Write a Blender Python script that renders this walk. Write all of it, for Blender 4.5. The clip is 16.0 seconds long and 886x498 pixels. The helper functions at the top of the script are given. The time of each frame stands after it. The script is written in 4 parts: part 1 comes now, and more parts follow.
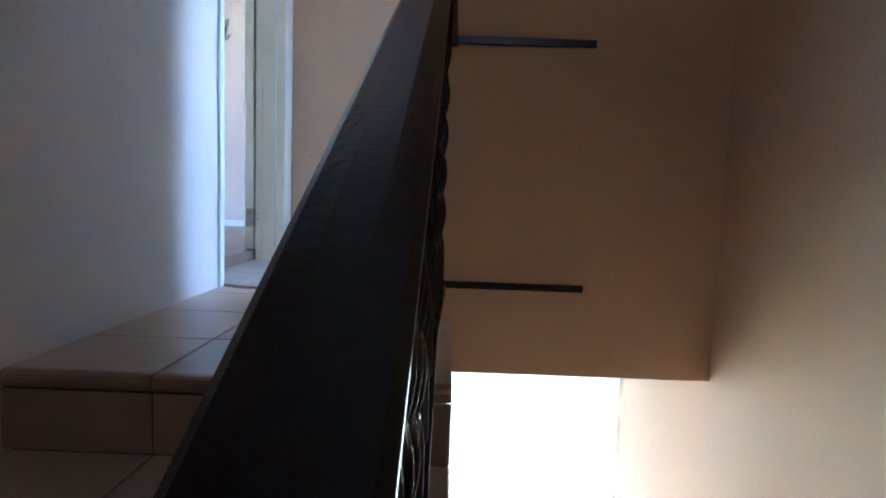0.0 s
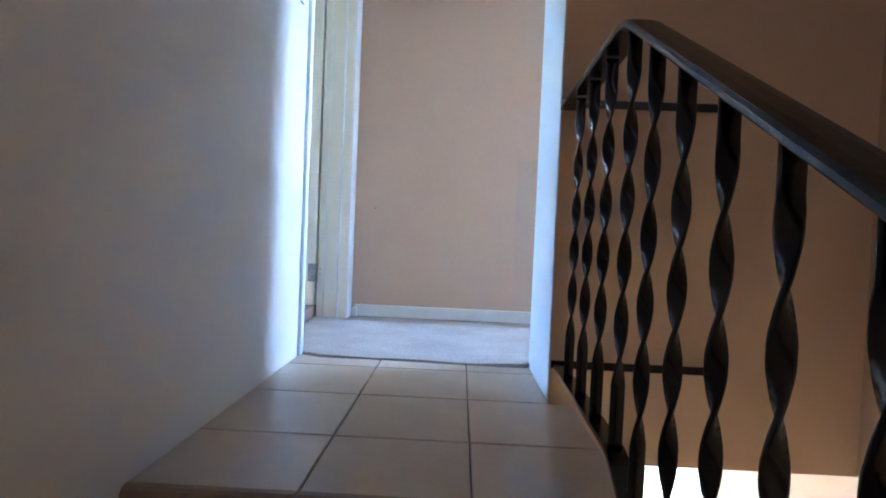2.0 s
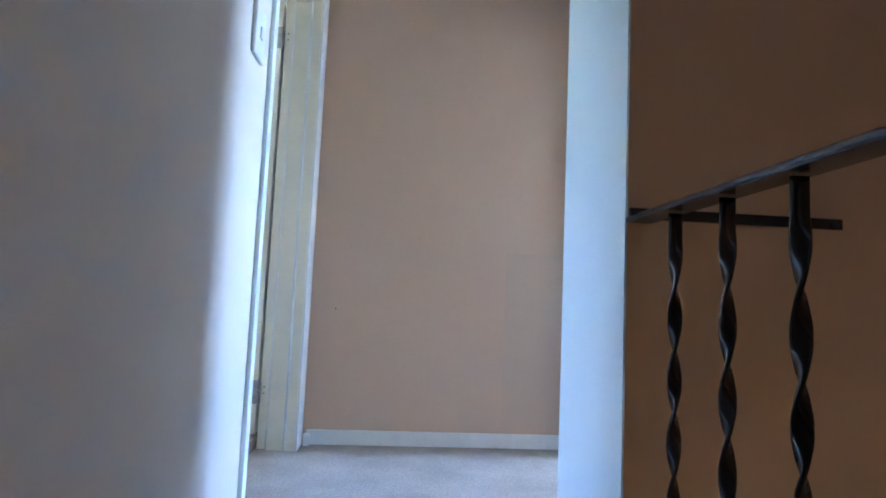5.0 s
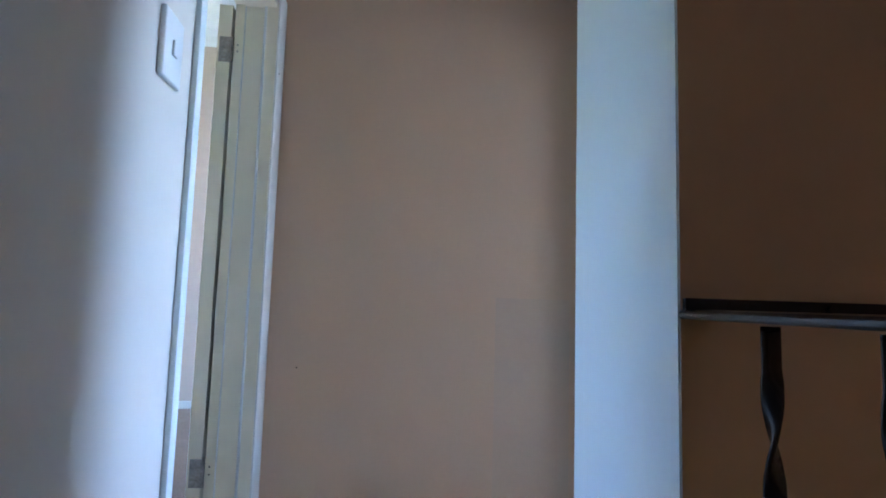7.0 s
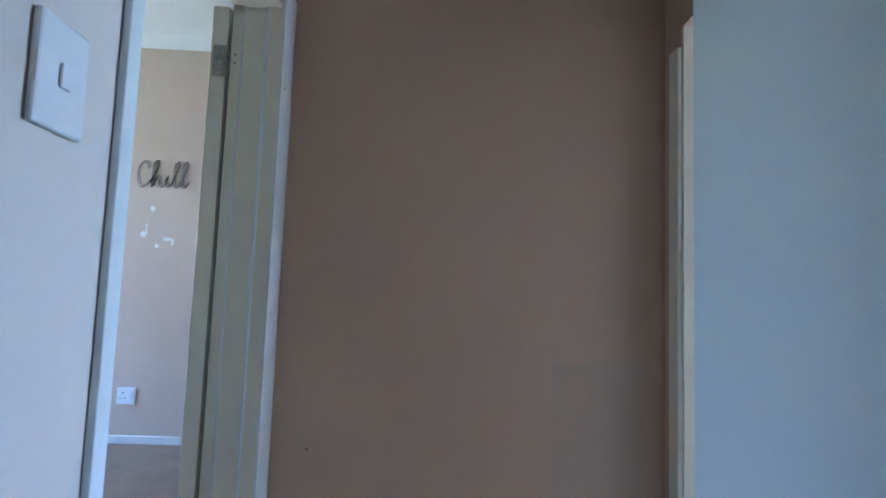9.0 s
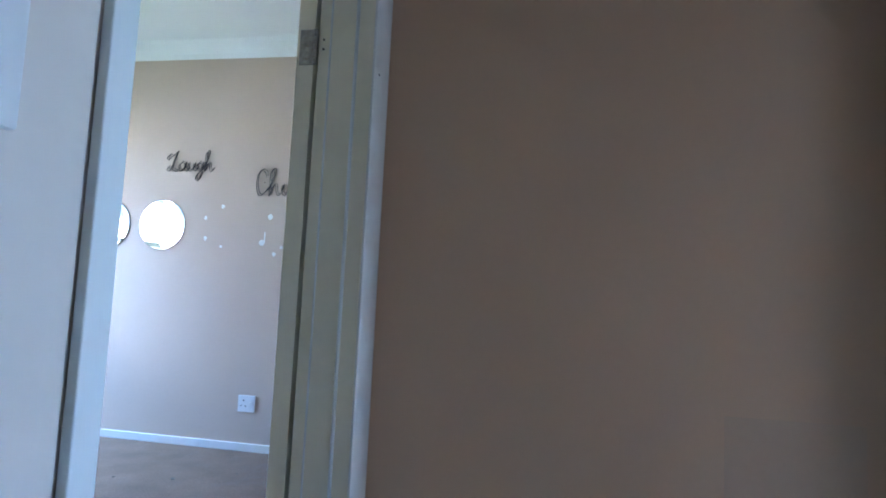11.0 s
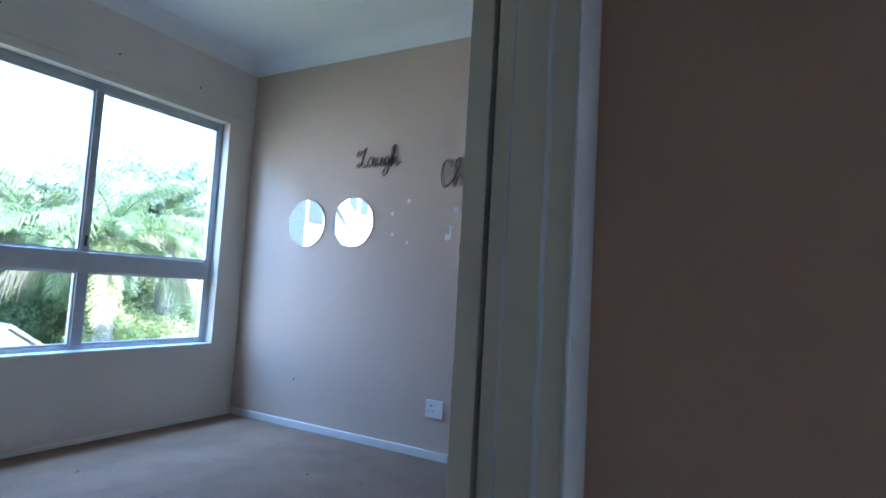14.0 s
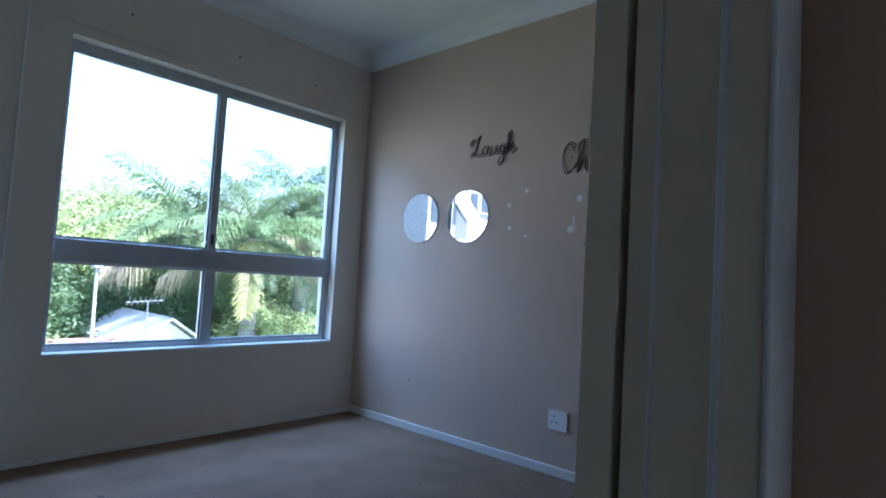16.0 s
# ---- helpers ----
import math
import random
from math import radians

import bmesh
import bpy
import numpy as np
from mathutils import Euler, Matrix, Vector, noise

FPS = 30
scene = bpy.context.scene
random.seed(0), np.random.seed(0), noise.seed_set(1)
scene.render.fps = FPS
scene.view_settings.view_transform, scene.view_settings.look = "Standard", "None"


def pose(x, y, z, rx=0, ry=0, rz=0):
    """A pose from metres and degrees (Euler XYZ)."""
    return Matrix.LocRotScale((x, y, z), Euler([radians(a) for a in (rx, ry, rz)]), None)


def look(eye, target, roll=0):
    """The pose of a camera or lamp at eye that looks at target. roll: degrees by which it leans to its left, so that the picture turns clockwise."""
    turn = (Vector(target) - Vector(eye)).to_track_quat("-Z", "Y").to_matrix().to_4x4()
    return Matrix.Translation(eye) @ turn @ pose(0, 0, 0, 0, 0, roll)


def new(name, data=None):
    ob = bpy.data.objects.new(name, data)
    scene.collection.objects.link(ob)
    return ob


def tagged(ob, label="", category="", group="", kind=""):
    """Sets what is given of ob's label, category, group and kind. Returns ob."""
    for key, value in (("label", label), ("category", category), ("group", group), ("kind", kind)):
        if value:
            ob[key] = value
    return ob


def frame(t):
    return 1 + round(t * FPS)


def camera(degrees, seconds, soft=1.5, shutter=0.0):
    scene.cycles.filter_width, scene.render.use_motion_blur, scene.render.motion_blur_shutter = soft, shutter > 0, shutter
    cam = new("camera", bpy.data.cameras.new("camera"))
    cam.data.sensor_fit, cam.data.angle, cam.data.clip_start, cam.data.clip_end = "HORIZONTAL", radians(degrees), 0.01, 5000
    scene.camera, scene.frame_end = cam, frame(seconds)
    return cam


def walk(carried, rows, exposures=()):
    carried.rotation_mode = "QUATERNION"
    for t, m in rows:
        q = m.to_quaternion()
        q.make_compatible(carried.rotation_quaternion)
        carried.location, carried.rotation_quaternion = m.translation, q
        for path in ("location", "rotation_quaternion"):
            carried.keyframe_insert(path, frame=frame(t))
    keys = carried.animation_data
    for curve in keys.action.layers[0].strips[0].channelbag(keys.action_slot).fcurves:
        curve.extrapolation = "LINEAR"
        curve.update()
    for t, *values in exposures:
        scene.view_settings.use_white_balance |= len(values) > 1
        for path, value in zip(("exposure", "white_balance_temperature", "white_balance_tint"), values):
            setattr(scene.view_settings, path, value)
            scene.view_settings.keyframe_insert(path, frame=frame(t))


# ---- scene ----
cam = camera(77.2, 16.0, soft=1.8)
PATH = [
    (0, (0.949, -1.798, 0.394), (0.93, 0.194, 0.216), 2.0),
    (0.5, (0.871, -1.78, 0.422), (0.816, 0.212, 0.248), 2.2),
    (1, (0.771, -1.74, 0.416), (0.705, 0.253, 0.258), 2.4),
    (1.5, (0.659, -1.689, 0.422), (0.593, 0.307, 0.308), 2.3),
    (2, (0.613, -1.661, 0.496), (0.554, 0.337, 0.441), 2.4),
    (2.5, (0.578, -1.605, 0.528), (0.534, 0.395, 0.523), 2.4),
    (3, (0.519, -1.531, 0.547), (0.505, 0.468, 0.587), 2.6),
    (3.5, (0.482, -1.464, 0.567), (0.496, 0.534, 0.645), 2.7),
    (4, (0.433, -1.358, 0.564), (0.484, 0.638, 0.692), 2.6),
    (4.5, (0.396, -1.233, 0.614), (0.479, 0.759, 0.769), 2.6),
    (5, (0.41, -1.14, 0.705), (0.565, 0.847, 0.872), 2.5),
    (7.5, (0.438, -0.665, 0.932), (0.664, 1.313, 1.124), 1.7),
    (8, (0.449, -0.531, 0.984), (0.654, 1.449, 1.171), 1.8),
    (8.5, (0.469, -0.447, 1.062), (0.621, 1.539, 1.239), 2.0),
    (11, (0.461, -0.023, 1.188), (0.112, 1.94, 1.35), 2.7),
    (11.5, (0.461, 0.051, 1.188), (-0.023, 1.985, 1.348), 3.1),
    (12, (0.468, 0.109, 1.174), (-0.133, 2.01, 1.33), 2.9),
    (12.5, (0.456, 0.19, 1.176), (-0.241, 2.059, 1.326), 3.1),
    (13, (0.421, 0.265, 1.162), (-0.357, 2.101, 1.313), 3.2),
    (13.5, (0.373, 0.362, 1.14), (-0.506, 2.151, 1.295), 3.3),
    (14, (0.283, 0.404, 1.143), (-0.694, 2.143, 1.29), 3.3),
    (14.5, (0.259, 0.468, 1.142), (-0.827, 2.142, 1.289), 3.4),
    (15, (0.202, 0.48, 1.134), (-0.95, 2.11, 1.273), 3.4),
    (15.5, (0.189, 0.585, 1.132), (-1.055, 2.146, 1.261), 3.3),
    (16, (0.146, 0.661, 1.142), (-1.187, 2.148, 1.257), 3.4),
]
EXPOSURES = [(0.0, 5.5, 4720, 16.5), (0.5, 5.65, 4720, 16.5), (1.0, 5.8, 4720, 16.5), (1.5, 6.05, 4720, 16), (2.5, 6.1, 4720, 16), (5.0, 5.75, 4800, 16), (7.5, 5.05, 4850, 16),
             (8.7, 4.65, 4850, 16), (11.0, 4.4, 4850, 16), (11.5, 4.1, 4850, 16), (12.5, 3.9, 4850, 17), (14.0, 3.4, 4850, 17), (15.0, 3.05, 4900, 17), (16.0, 2.6, 4950, 16.5)]
walk(cam, [(t, look(eye, target, roll)) for t, eye, target, roll in PATH], EXPOSURES)

# ---- sky, sun and daylight ----
SUN = Vector((0.50, 0.30, 0.81)).normalized()
world = bpy.data.worlds.new("world")
scene.world = world
world.use_nodes = True
wn = world.node_tree.nodes
sky = wn.new("ShaderNodeTexSky")
sky.sky_type = "NISHITA"
sky.sun_disc = False
sky.sun_elevation = math.asin(SUN.z)
sky.sun_rotation = math.atan2(SUN.x, SUN.y)
world.node_tree.links.new(sky.outputs[0], wn["Background"].inputs[0])
wn["Background"].inputs[1].default_value = 0.15

sun_data = bpy.data.lights.new("sun", "SUN")
sun_data.energy, sun_data.angle, sun_data.color = 5.0, radians(0.55), (1.0, 0.95, 0.86)
sun = new("sun", sun_data)
sun.matrix_world = look(SUN * 60, (0, 0, 0))


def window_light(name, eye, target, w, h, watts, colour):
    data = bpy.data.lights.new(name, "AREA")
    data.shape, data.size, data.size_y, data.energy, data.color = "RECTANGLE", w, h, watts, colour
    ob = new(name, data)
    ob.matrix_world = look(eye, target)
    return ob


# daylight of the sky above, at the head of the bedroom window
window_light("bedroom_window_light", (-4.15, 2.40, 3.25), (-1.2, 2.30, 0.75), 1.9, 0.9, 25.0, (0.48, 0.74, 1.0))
# daylight in the openings of the stair window and of the room opposite the bedroom
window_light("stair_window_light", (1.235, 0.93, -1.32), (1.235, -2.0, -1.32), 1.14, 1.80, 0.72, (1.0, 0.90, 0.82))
window_light("side_room_window_light", (3.52, 1.40, 1.45), (0.0, 1.40, 1.30), 0.56, 1.2, 1.4, (0.50, 0.75, 1.0))
# fill lamp added to brighten the stairwell, in an unseen window behind it
window_light("stairwell_fill_light", (1.30, -3.42, 1.75), (1.30, 0.0, 1.05), 0.74, 1.0, 0.058, (1.0, 0.95, 0.92))


# ---- materials ----
def material(name, colour, rough=0.6, metal=0.0, var=0.06, fine_var=None, scale=3.0, bump=0.1, grain=60.0, spec=0.5, stain=None, stain_amount=0.0, stain_scale=5.0, random_tone=0.0):
    m = bpy.data.materials.new(name)
    m.use_nodes = True
    n, l = m.node_tree.nodes, m.node_tree.links
    b = n["Principled BSDF"]
    b.inputs["Roughness"].default_value = rough
    b.inputs["Metallic"].default_value = metal
    b.inputs["Specular IOR Level"].default_value = spec
    tc = n.new("ShaderNodeTexCoord")
    big = n.new("ShaderNodeTexNoise")
    big.inputs["Scale"].default_value, big.inputs["Detail"].default_value = scale, 5
    fine = n.new("ShaderNodeTexNoise")
    fine.inputs["Scale"].default_value, fine.inputs["Detail"].default_value = grain, 4
    l.new(tc.outputs["Object"], big.inputs["Vector"])
    l.new(tc.outputs["Object"], fine.inputs["Vector"])
    ramp = n.new("ShaderNodeValToRGB")
    ramp.color_ramp.elements[0].position, ramp.color_ramp.elements[1].position = 0.3, 0.72
    ramp.color_ramp.elements[0].color = (*[c * (1 - var) for c in colour], 1)
    ramp.color_ramp.elements[1].color = (*[min(1, c * (1 + var)) for c in colour], 1)
    l.new(big.outputs["Fac"], ramp.inputs["Fac"])
    mix = n.new("ShaderNodeMix")
    mix.data_type, mix.blend_type = "RGBA", "MULTIPLY"
    mix.inputs[0].default_value = 1.0
    l.new(ramp.outputs["Color"], mix.inputs[6])
    tone = n.new("ShaderNodeMapRange")
    tone.inputs[1].default_value, tone.inputs[2].default_value = 0.25, 0.75
    tone.inputs[3].default_value, tone.inputs[4].default_value = 1 - (var * 0.7 if fine_var is None else fine_var), 1.0
    l.new(fine.outputs["Fac"], tone.inputs[0])
    l.new(tone.outputs[0], mix.inputs[7])
    out = mix.outputs[2]
    if stain:
        sn = n.new("ShaderNodeTexNoise")
        sn.inputs["Scale"].default_value, sn.inputs["Detail"].default_value = stain_scale, 6
        l.new(tc.outputs["Object"], sn.inputs["Vector"])
        sr = n.new("ShaderNodeMapRange")
        sr.inputs[1].default_value, sr.inputs[2].default_value = 0.56, 0.74
        sr.inputs[3].default_value, sr.inputs[4].default_value = 0.0, stain_amount
        l.new(sn.outputs["Fac"], sr.inputs[0])
        sm = n.new("ShaderNodeMix")
        sm.data_type = "RGBA"
        l.new(sr.outputs[0], sm.inputs[0])
        l.new(out, sm.inputs[6])
        sm.inputs[7].default_value = (*stain, 1)
        out = sm.outputs[2]
    if random_tone:
        oi = n.new("ShaderNodeObjectInfo")
        rr = n.new("ShaderNodeMapRange")
        rr.inputs[3].default_value, rr.inputs[4].default_value = 1 - random_tone, 1 + random_tone
        l.new(oi.outputs["Random"], rr.inputs[0])
        rm = n.new("ShaderNodeMix")
        rm.data_type, rm.blend_type = "RGBA", "MULTIPLY"
        rm.inputs[0].default_value = 1.0
        l.new(out, rm.inputs[6])
        l.new(rr.outputs[0], rm.inputs[7])
        out = rm.outputs[2]
    l.new(out, b.inputs["Base Color"])
    if bump:
        bp = n.new("ShaderNodeBump")
        bp.inputs["Strength"].default_value, bp.inputs["Distance"].default_value = bump, 0.004
        l.new(fine.outputs["Fac"], bp.inputs["Height"])
        l.new(bp.outputs[0], b.inputs["Normal"])
    return m


CREAM = material("cream_wall_paint", (0.74, 0.67, 0.595), 0.55, var=0.03, scale=2.2, bump=0.12, grain=45, stain=(0.52, 0.46, 0.40), stain_amount=0.12, stain_scale=2.5)
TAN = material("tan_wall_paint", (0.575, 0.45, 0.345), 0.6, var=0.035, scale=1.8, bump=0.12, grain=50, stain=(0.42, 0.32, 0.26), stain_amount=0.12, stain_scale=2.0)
# copy of the tan with the hall's warmer light put into its colour
TAN_WARM_LIT = material("tan_paint_warm_light", (0.61, 0.415, 0.272), 0.6, var=0.035, scale=1.8, bump=0.12, grain=50, stain=(0.42, 0.32, 0.26), stain_amount=0.12, stain_scale=2.0)
STAIRWELL = material("beige_stairwell_paint", (0.70, 0.462, 0.268), 0.6, var=0.04, scale=1.6, bump=0.12, grain=50)
PATCH = material("greyish_tan_patch", (0.575, 0.412, 0.285), 0.6, var=0.05, scale=3, bump=0.1, grain=50)
# pale paint, with the blue daylight that falls on it mixed into the colour
PALE_DAYLIT_PAINT = material("pale_paint_blue_daylight", (0.79, 0.83, 0.82), 0.5, var=0.02, scale=2.0, bump=0.10, grain=45)
# lit copy of the carpet: hall daylight put into a paler colour
LIT_CARPET = material("carpet_lit_hall", (0.50, 0.425, 0.35), 0.95, var=0.12, fine_var=0.38, scale=5, bump=1.0, grain=120, spec=0.1, stain=(0.34, 0.29, 0.24), stain_amount=0.4, stain_scale=6)
WHITE = material("white_ceiling_paint", (0.86, 0.86, 0.85), 0.7, var=0.02, scale=1.5, bump=0.06)
GLOSS = material("cream_gloss_enamel", (0.86, 0.79, 0.62), 0.32, var=0.03, scale=6, bump=0.08, grain=25, stain=(0.55, 0.48, 0.38), stain_amount=0.12, stain_scale=9)
SKIRT = material("white_skirting_paint", (0.78, 0.76, 0.72), 0.4, var=0.04, scale=8, bump=0.1, grain=40, stain=(0.5, 0.45, 0.4), stain_amount=0.2, stain_scale=12)
TILE = material("beige_ceramic_tile", (0.55, 0.415, 0.285), 0.33, var=0.07, scale=7, bump=0.05, grain=90, random_tone=0.05, stain=(0.38, 0.30, 0.22), stain_amount=0.2, stain_scale=4)
# beige stair tile with the shade on the risers darkened into its colour
SHADED_RISER = material("shaded_riser_tile", (0.36, 0.25, 0.165), 0.4, var=0.08, scale=7, bump=0.05, grain=90, random_tone=0.05)
NOSE = material("brown_nosing_tile", (0.31, 0.205, 0.13), 0.35, var=0.1, scale=9, bump=0.05, random_tone=0.06)
GROUT = material("grey_grout", (0.20, 0.165, 0.135), 0.9, var=0.15, scale=30, bump=0.3)
# dim copy of the same carpet, darkened for the bedroom's lower light
DIM_CARPET = material("carpet_dim_bedroom", (0.32, 0.22, 0.155), 0.95, var=0.12, fine_var=0.38, scale=5, bump=1.0, grain=120, spec=0.1, stain=(0.27, 0.22, 0.18), stain_amount=0.35, stain_scale=7)
IRON = material("black_painted_iron", (0.006, 0.005, 0.005), 0.24, var=0.25, scale=20, bump=0.14, grain=140)
STEEL = material("worn_hinge_steel", (0.42, 0.39, 0.34), 0.42, metal=0.7, var=0.25, scale=60, bump=0.2, stain=(0.2, 0.15, 0.1), stain_amount=0.5, stain_scale=80)
DARK = material("dark_gap", (0.03, 0.027, 0.025), 0.9, var=0.1)
ALU = material("grey_aluminium", (0.46, 0.48, 0.50), 0.42, metal=0.35, var=0.06, scale=12, bump=0.03)
PLASTIC = material("white_plastic", (0.80, 0.80, 0.79), 0.3, var=0.015, scale=10, bump=0.0)
BLACK = material("black_plastic", (0.02, 0.02, 0.02), 0.4, var=0.1)
PEEL = material("white_peeled_plaster", (0.86, 0.86, 0.84), 0.8, var=0.05, scale=40, bump=0.3)
WIRE = material("grey_wire", (0.09, 0.08, 0.075), 0.45, metal=0.6, var=0.2, scale=80, bump=0.1)
LEAF = material("palm_leaf", (0.185, 0.26, 0.115), 0.5, var=0.35, scale=1.2, bump=0.0, random_tone=0.25)
LEAF_YELLOW = material("yellow_green_palm_leaf", (0.56, 0.54, 0.20), 0.5, var=0.25, scale=1.5, bump=0.0, random_tone=0.1)
LEAF_DRY = material("yellowed_palm_leaf", (0.60, 0.50, 0.32), 0.55, var=0.3, scale=1.5, bump=0.0, random_tone=0.2)
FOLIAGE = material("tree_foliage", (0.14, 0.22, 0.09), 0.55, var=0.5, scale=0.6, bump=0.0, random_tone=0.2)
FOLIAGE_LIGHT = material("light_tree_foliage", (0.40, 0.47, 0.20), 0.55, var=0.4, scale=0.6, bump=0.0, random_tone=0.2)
for leafy in (LEAF, LEAF_YELLOW, LEAF_DRY, FOLIAGE, FOLIAGE_LIGHT):
    nt = leafy.node_tree
    through_leaf, both = nt.nodes.new("ShaderNodeBsdfTranslucent"), nt.nodes.new("ShaderNodeMixShader")
    nt.links.new(nt.nodes["Principled BSDF"].inputs["Base Color"].links[0].from_socket, through_leaf.inputs[0])
    both.inputs[0].default_value = 0.5
    nt.links.new(nt.nodes["Principled BSDF"].outputs[0], both.inputs[1])
    nt.links.new(through_leaf.outputs[0], both.inputs[2])
    nt.links.new(both.outputs[0], nt.nodes["Material Output"].inputs[0])
PALM_BARK = material("grey_palm_bark", (0.27, 0.25, 0.24), 0.9, var=0.25, scale=9, bump=0.7, grain=20)
BARK = material("bark", (0.16, 0.13, 0.10), 0.9, var=0.3, scale=6, bump=0.6, grain=14)
GRASS = material("grass_ground", (0.15, 0.17, 0.085), 0.95, var=0.4, scale=0.4, bump=0.3, grain=4)
RENDER_WHITE = material("white_rendered_wall", (0.78, 0.77, 0.74), 0.8, var=0.05, scale=1.2, bump=0.2)
BLUEGREY = material("blue_grey_rendered_wall", (0.050, 0.064, 0.074), 0.8, var=0.06, scale=1.2, bump=0.2)
POST_GREY = material("weathered_grey_paint", (0.42, 0.43, 0.43), 0.6, var=0.1, scale=4, bump=0.1)
SHADE_GREY = material("grey_painted_shade", (0.12, 0.125, 0.13), 0.85, var=0.08, scale=1.5, bump=0.2)
ROOFING = material("pale_roof_sheet", (0.62, 0.58, 0.54), 0.6, var=0.1, scale=2, bump=0.2)
BRICK = material("red_brick_wall", (0.33, 0.15, 0.11), 0.85, var=0.2, scale=6, bump=0.4)


def plain_glass(name, mirror=False, clearness=0.96):
    m = bpy.data.materials.new(name)
    m.use_nodes = True
    n, l = m.node_tree.nodes, m.node_tree.links
    if mirror:
        b = n["Principled BSDF"]
        b.inputs["Base Color"].default_value = (0.86, 0.88, 0.88, 1)
        b.inputs["Metallic"].default_value, b.inputs["Roughness"].default_value = 1.0, 0.01
        return m
    clear, gloss, mix, fres, soft_edge = n.new("ShaderNodeBsdfTransparent"), n.new("ShaderNodeBsdfGlossy"), n.new("ShaderNodeMixShader"), n.new("ShaderNodeLayerWeight"), n.new("ShaderNodeMapRange")
    clear.inputs[0].default_value = (clearness, clearness, clearness, 1)
    gloss.inputs["Roughness"].default_value = 0.02
    fres.inputs[0].default_value = 0.15
    soft_edge.inputs[3].default_value, soft_edge.inputs[4].default_value = 0.02, 0.35
    l.new(fres.outputs["Facing"], soft_edge.inputs[0])
    l.new(soft_edge.outputs[0], mix.inputs[0])
    l.new(clear.outputs[0], mix.inputs[1])
    l.new(gloss.outputs[0], mix.inputs[2])
    l.new(mix.outputs[0], n["Material Output"].inputs[0])
    return m


GLASS = plain_glass("window_glass")
DIMMING_GLASS = plain_glass("dimming_glass", clearness=0.48)
# nearly opaque, so the added window lets no sky in behind its lamp
OPAQUE_GLASS = plain_glass("near_opaque_glass", clearness=0.02)
MIRROR = plain_glass("mirror_glass", True)
DARKGLASS = material("dark_window_glass", (0.05, 0.06, 0.07), 0.08, var=0.1, bump=0.0)


# ---- building helpers ----
def add_box(bm, x0, x1, y0, y1, z0, z1, bevel=0.0, segments=2):
    made = bmesh.ops.create_cube(bm, size=1.0)["verts"]
    for v in made:
        v.co = Vector(((x0 + x1) / 2 + v.co.x * (x1 - x0), (y0 + y1) / 2 + v.co.y * (y1 - y0), (z0 + z1) / 2 + v.co.z * (z1 - z0)))
    if bevel:
        edges = list({e for v in made for e in v.link_edges})
        bmesh.ops.bevel(bm, geom=edges, offset=bevel, segments=segments, affect="EDGES", profile=0.5)
    return bm


def boxes(*rows, bevel=0.0):
    bm = bmesh.new()
    for r in rows:
        add_box(bm, *r, bevel=bevel)
    return bm


def add_rod(bm, a, b, r0, r1=None, sides=10):
    a, b = Vector(a), Vector(b)
    made = bmesh.ops.create_cone(bm, cap_ends=True, segments=sides, radius1=r0, radius2=r0 if r1 is None else r1, depth=(b - a).length)["verts"]
    turn = (b - a).to_track_quat("Z", "Y").to_matrix().to_4x4()
    bmesh.ops.transform(bm, matrix=Matrix.Translation((a + b) / 2) @ turn, verts=made)
    return bm


def mesh_of(name, bm, mats, smooth=False):
    me = bpy.data.meshes.new(name)
    bm.to_mesh(me)
    bm.free()
    for m in mats if isinstance(mats, (list, tuple)) else [mats]:
        me.materials.append(m)
    if smooth:
        for p in me.polygons:
            p.use_smooth = True
    return me


def part(name, bm, mat, parent=None, label="", smooth=False):
    ob = new(name, mesh_of(name, bm, mat, smooth))
    ob.parent = parent
    if label:
        tagged(ob, label)
    return ob


def piece(name, mesh, parent, at):
    ob = new(name, mesh)
    ob.parent = parent
    ob.location = at
    return ob


def thing(name, at, label, category, group="", kind=""):
    ob = new(name)
    ob.location = at
    ob.empty_display_size = 0.05
    return tagged(ob, label, category, group, kind)


def structure(name, bm, mat, label="", category=""):
    return tagged(part(name, bm, mat), label, category, kind="structure")


def sweep(bm, path, profile, side=Vector((1, 0, 0))):
    """A closed profile of (across, up) carried along a path in a plane square to side."""
    rings = []
    for i, p in enumerate(path):
        p = Vector(p)
        d0 = (p - Vector(path[i - 1])).normalized() if i else None
        d1 = (Vector(path[i + 1]) - p).normalized() if i < len(path) - 1 else None
        d = ((d0 or d1) + (d1 or d0)).normalized()
        up = side.cross(d).normalized()
        if up.z < 0:
            up = -up
        k = 1.0 / max(0.5, d.dot(d1 or d0))
        rings.append([bm.verts.new(p + side * a + up * (b * k)) for a, b in profile])
    n = len(profile)
    for r0, r1 in zip(rings, rings[1:]):
        for i in range(n):
            bm.faces.new((r0[i], r0[(i + 1) % n], r1[(i + 1) % n], r1[i]))
    bm.faces.new(rings[0][::-1])
    bm.faces.new(rings[-1])
    bmesh.ops.recalc_face_normals(bm, faces=bm.faces)
    return bm


# ---- the large structure ----
TOP = 2.95
HALL_END = 1.48
ROOM_X, ROOM_Y = -3.358, 3.56
WIN = (1.470, 3.327, 0.630, 2.362)

structure("wall_west", boxes((-0.17, 0, -3.4, 0.489, -3.2, TOP), (-0.17, 0, 0.489, 1.40, 2.075, TOP), (-0.17, 0, 1.40, ROOM_Y + 0.15, -3.2, TOP)), CREAM, "cream painted plaster wall beside stairs and landing", "wall")
structure("wall_north", boxes((0, 1.46, HALL_END, HALL_END + 0.12, -0.2, TOP)), TAN_WARM_LIT, "plain tan painted end wall of the hall", "wall")

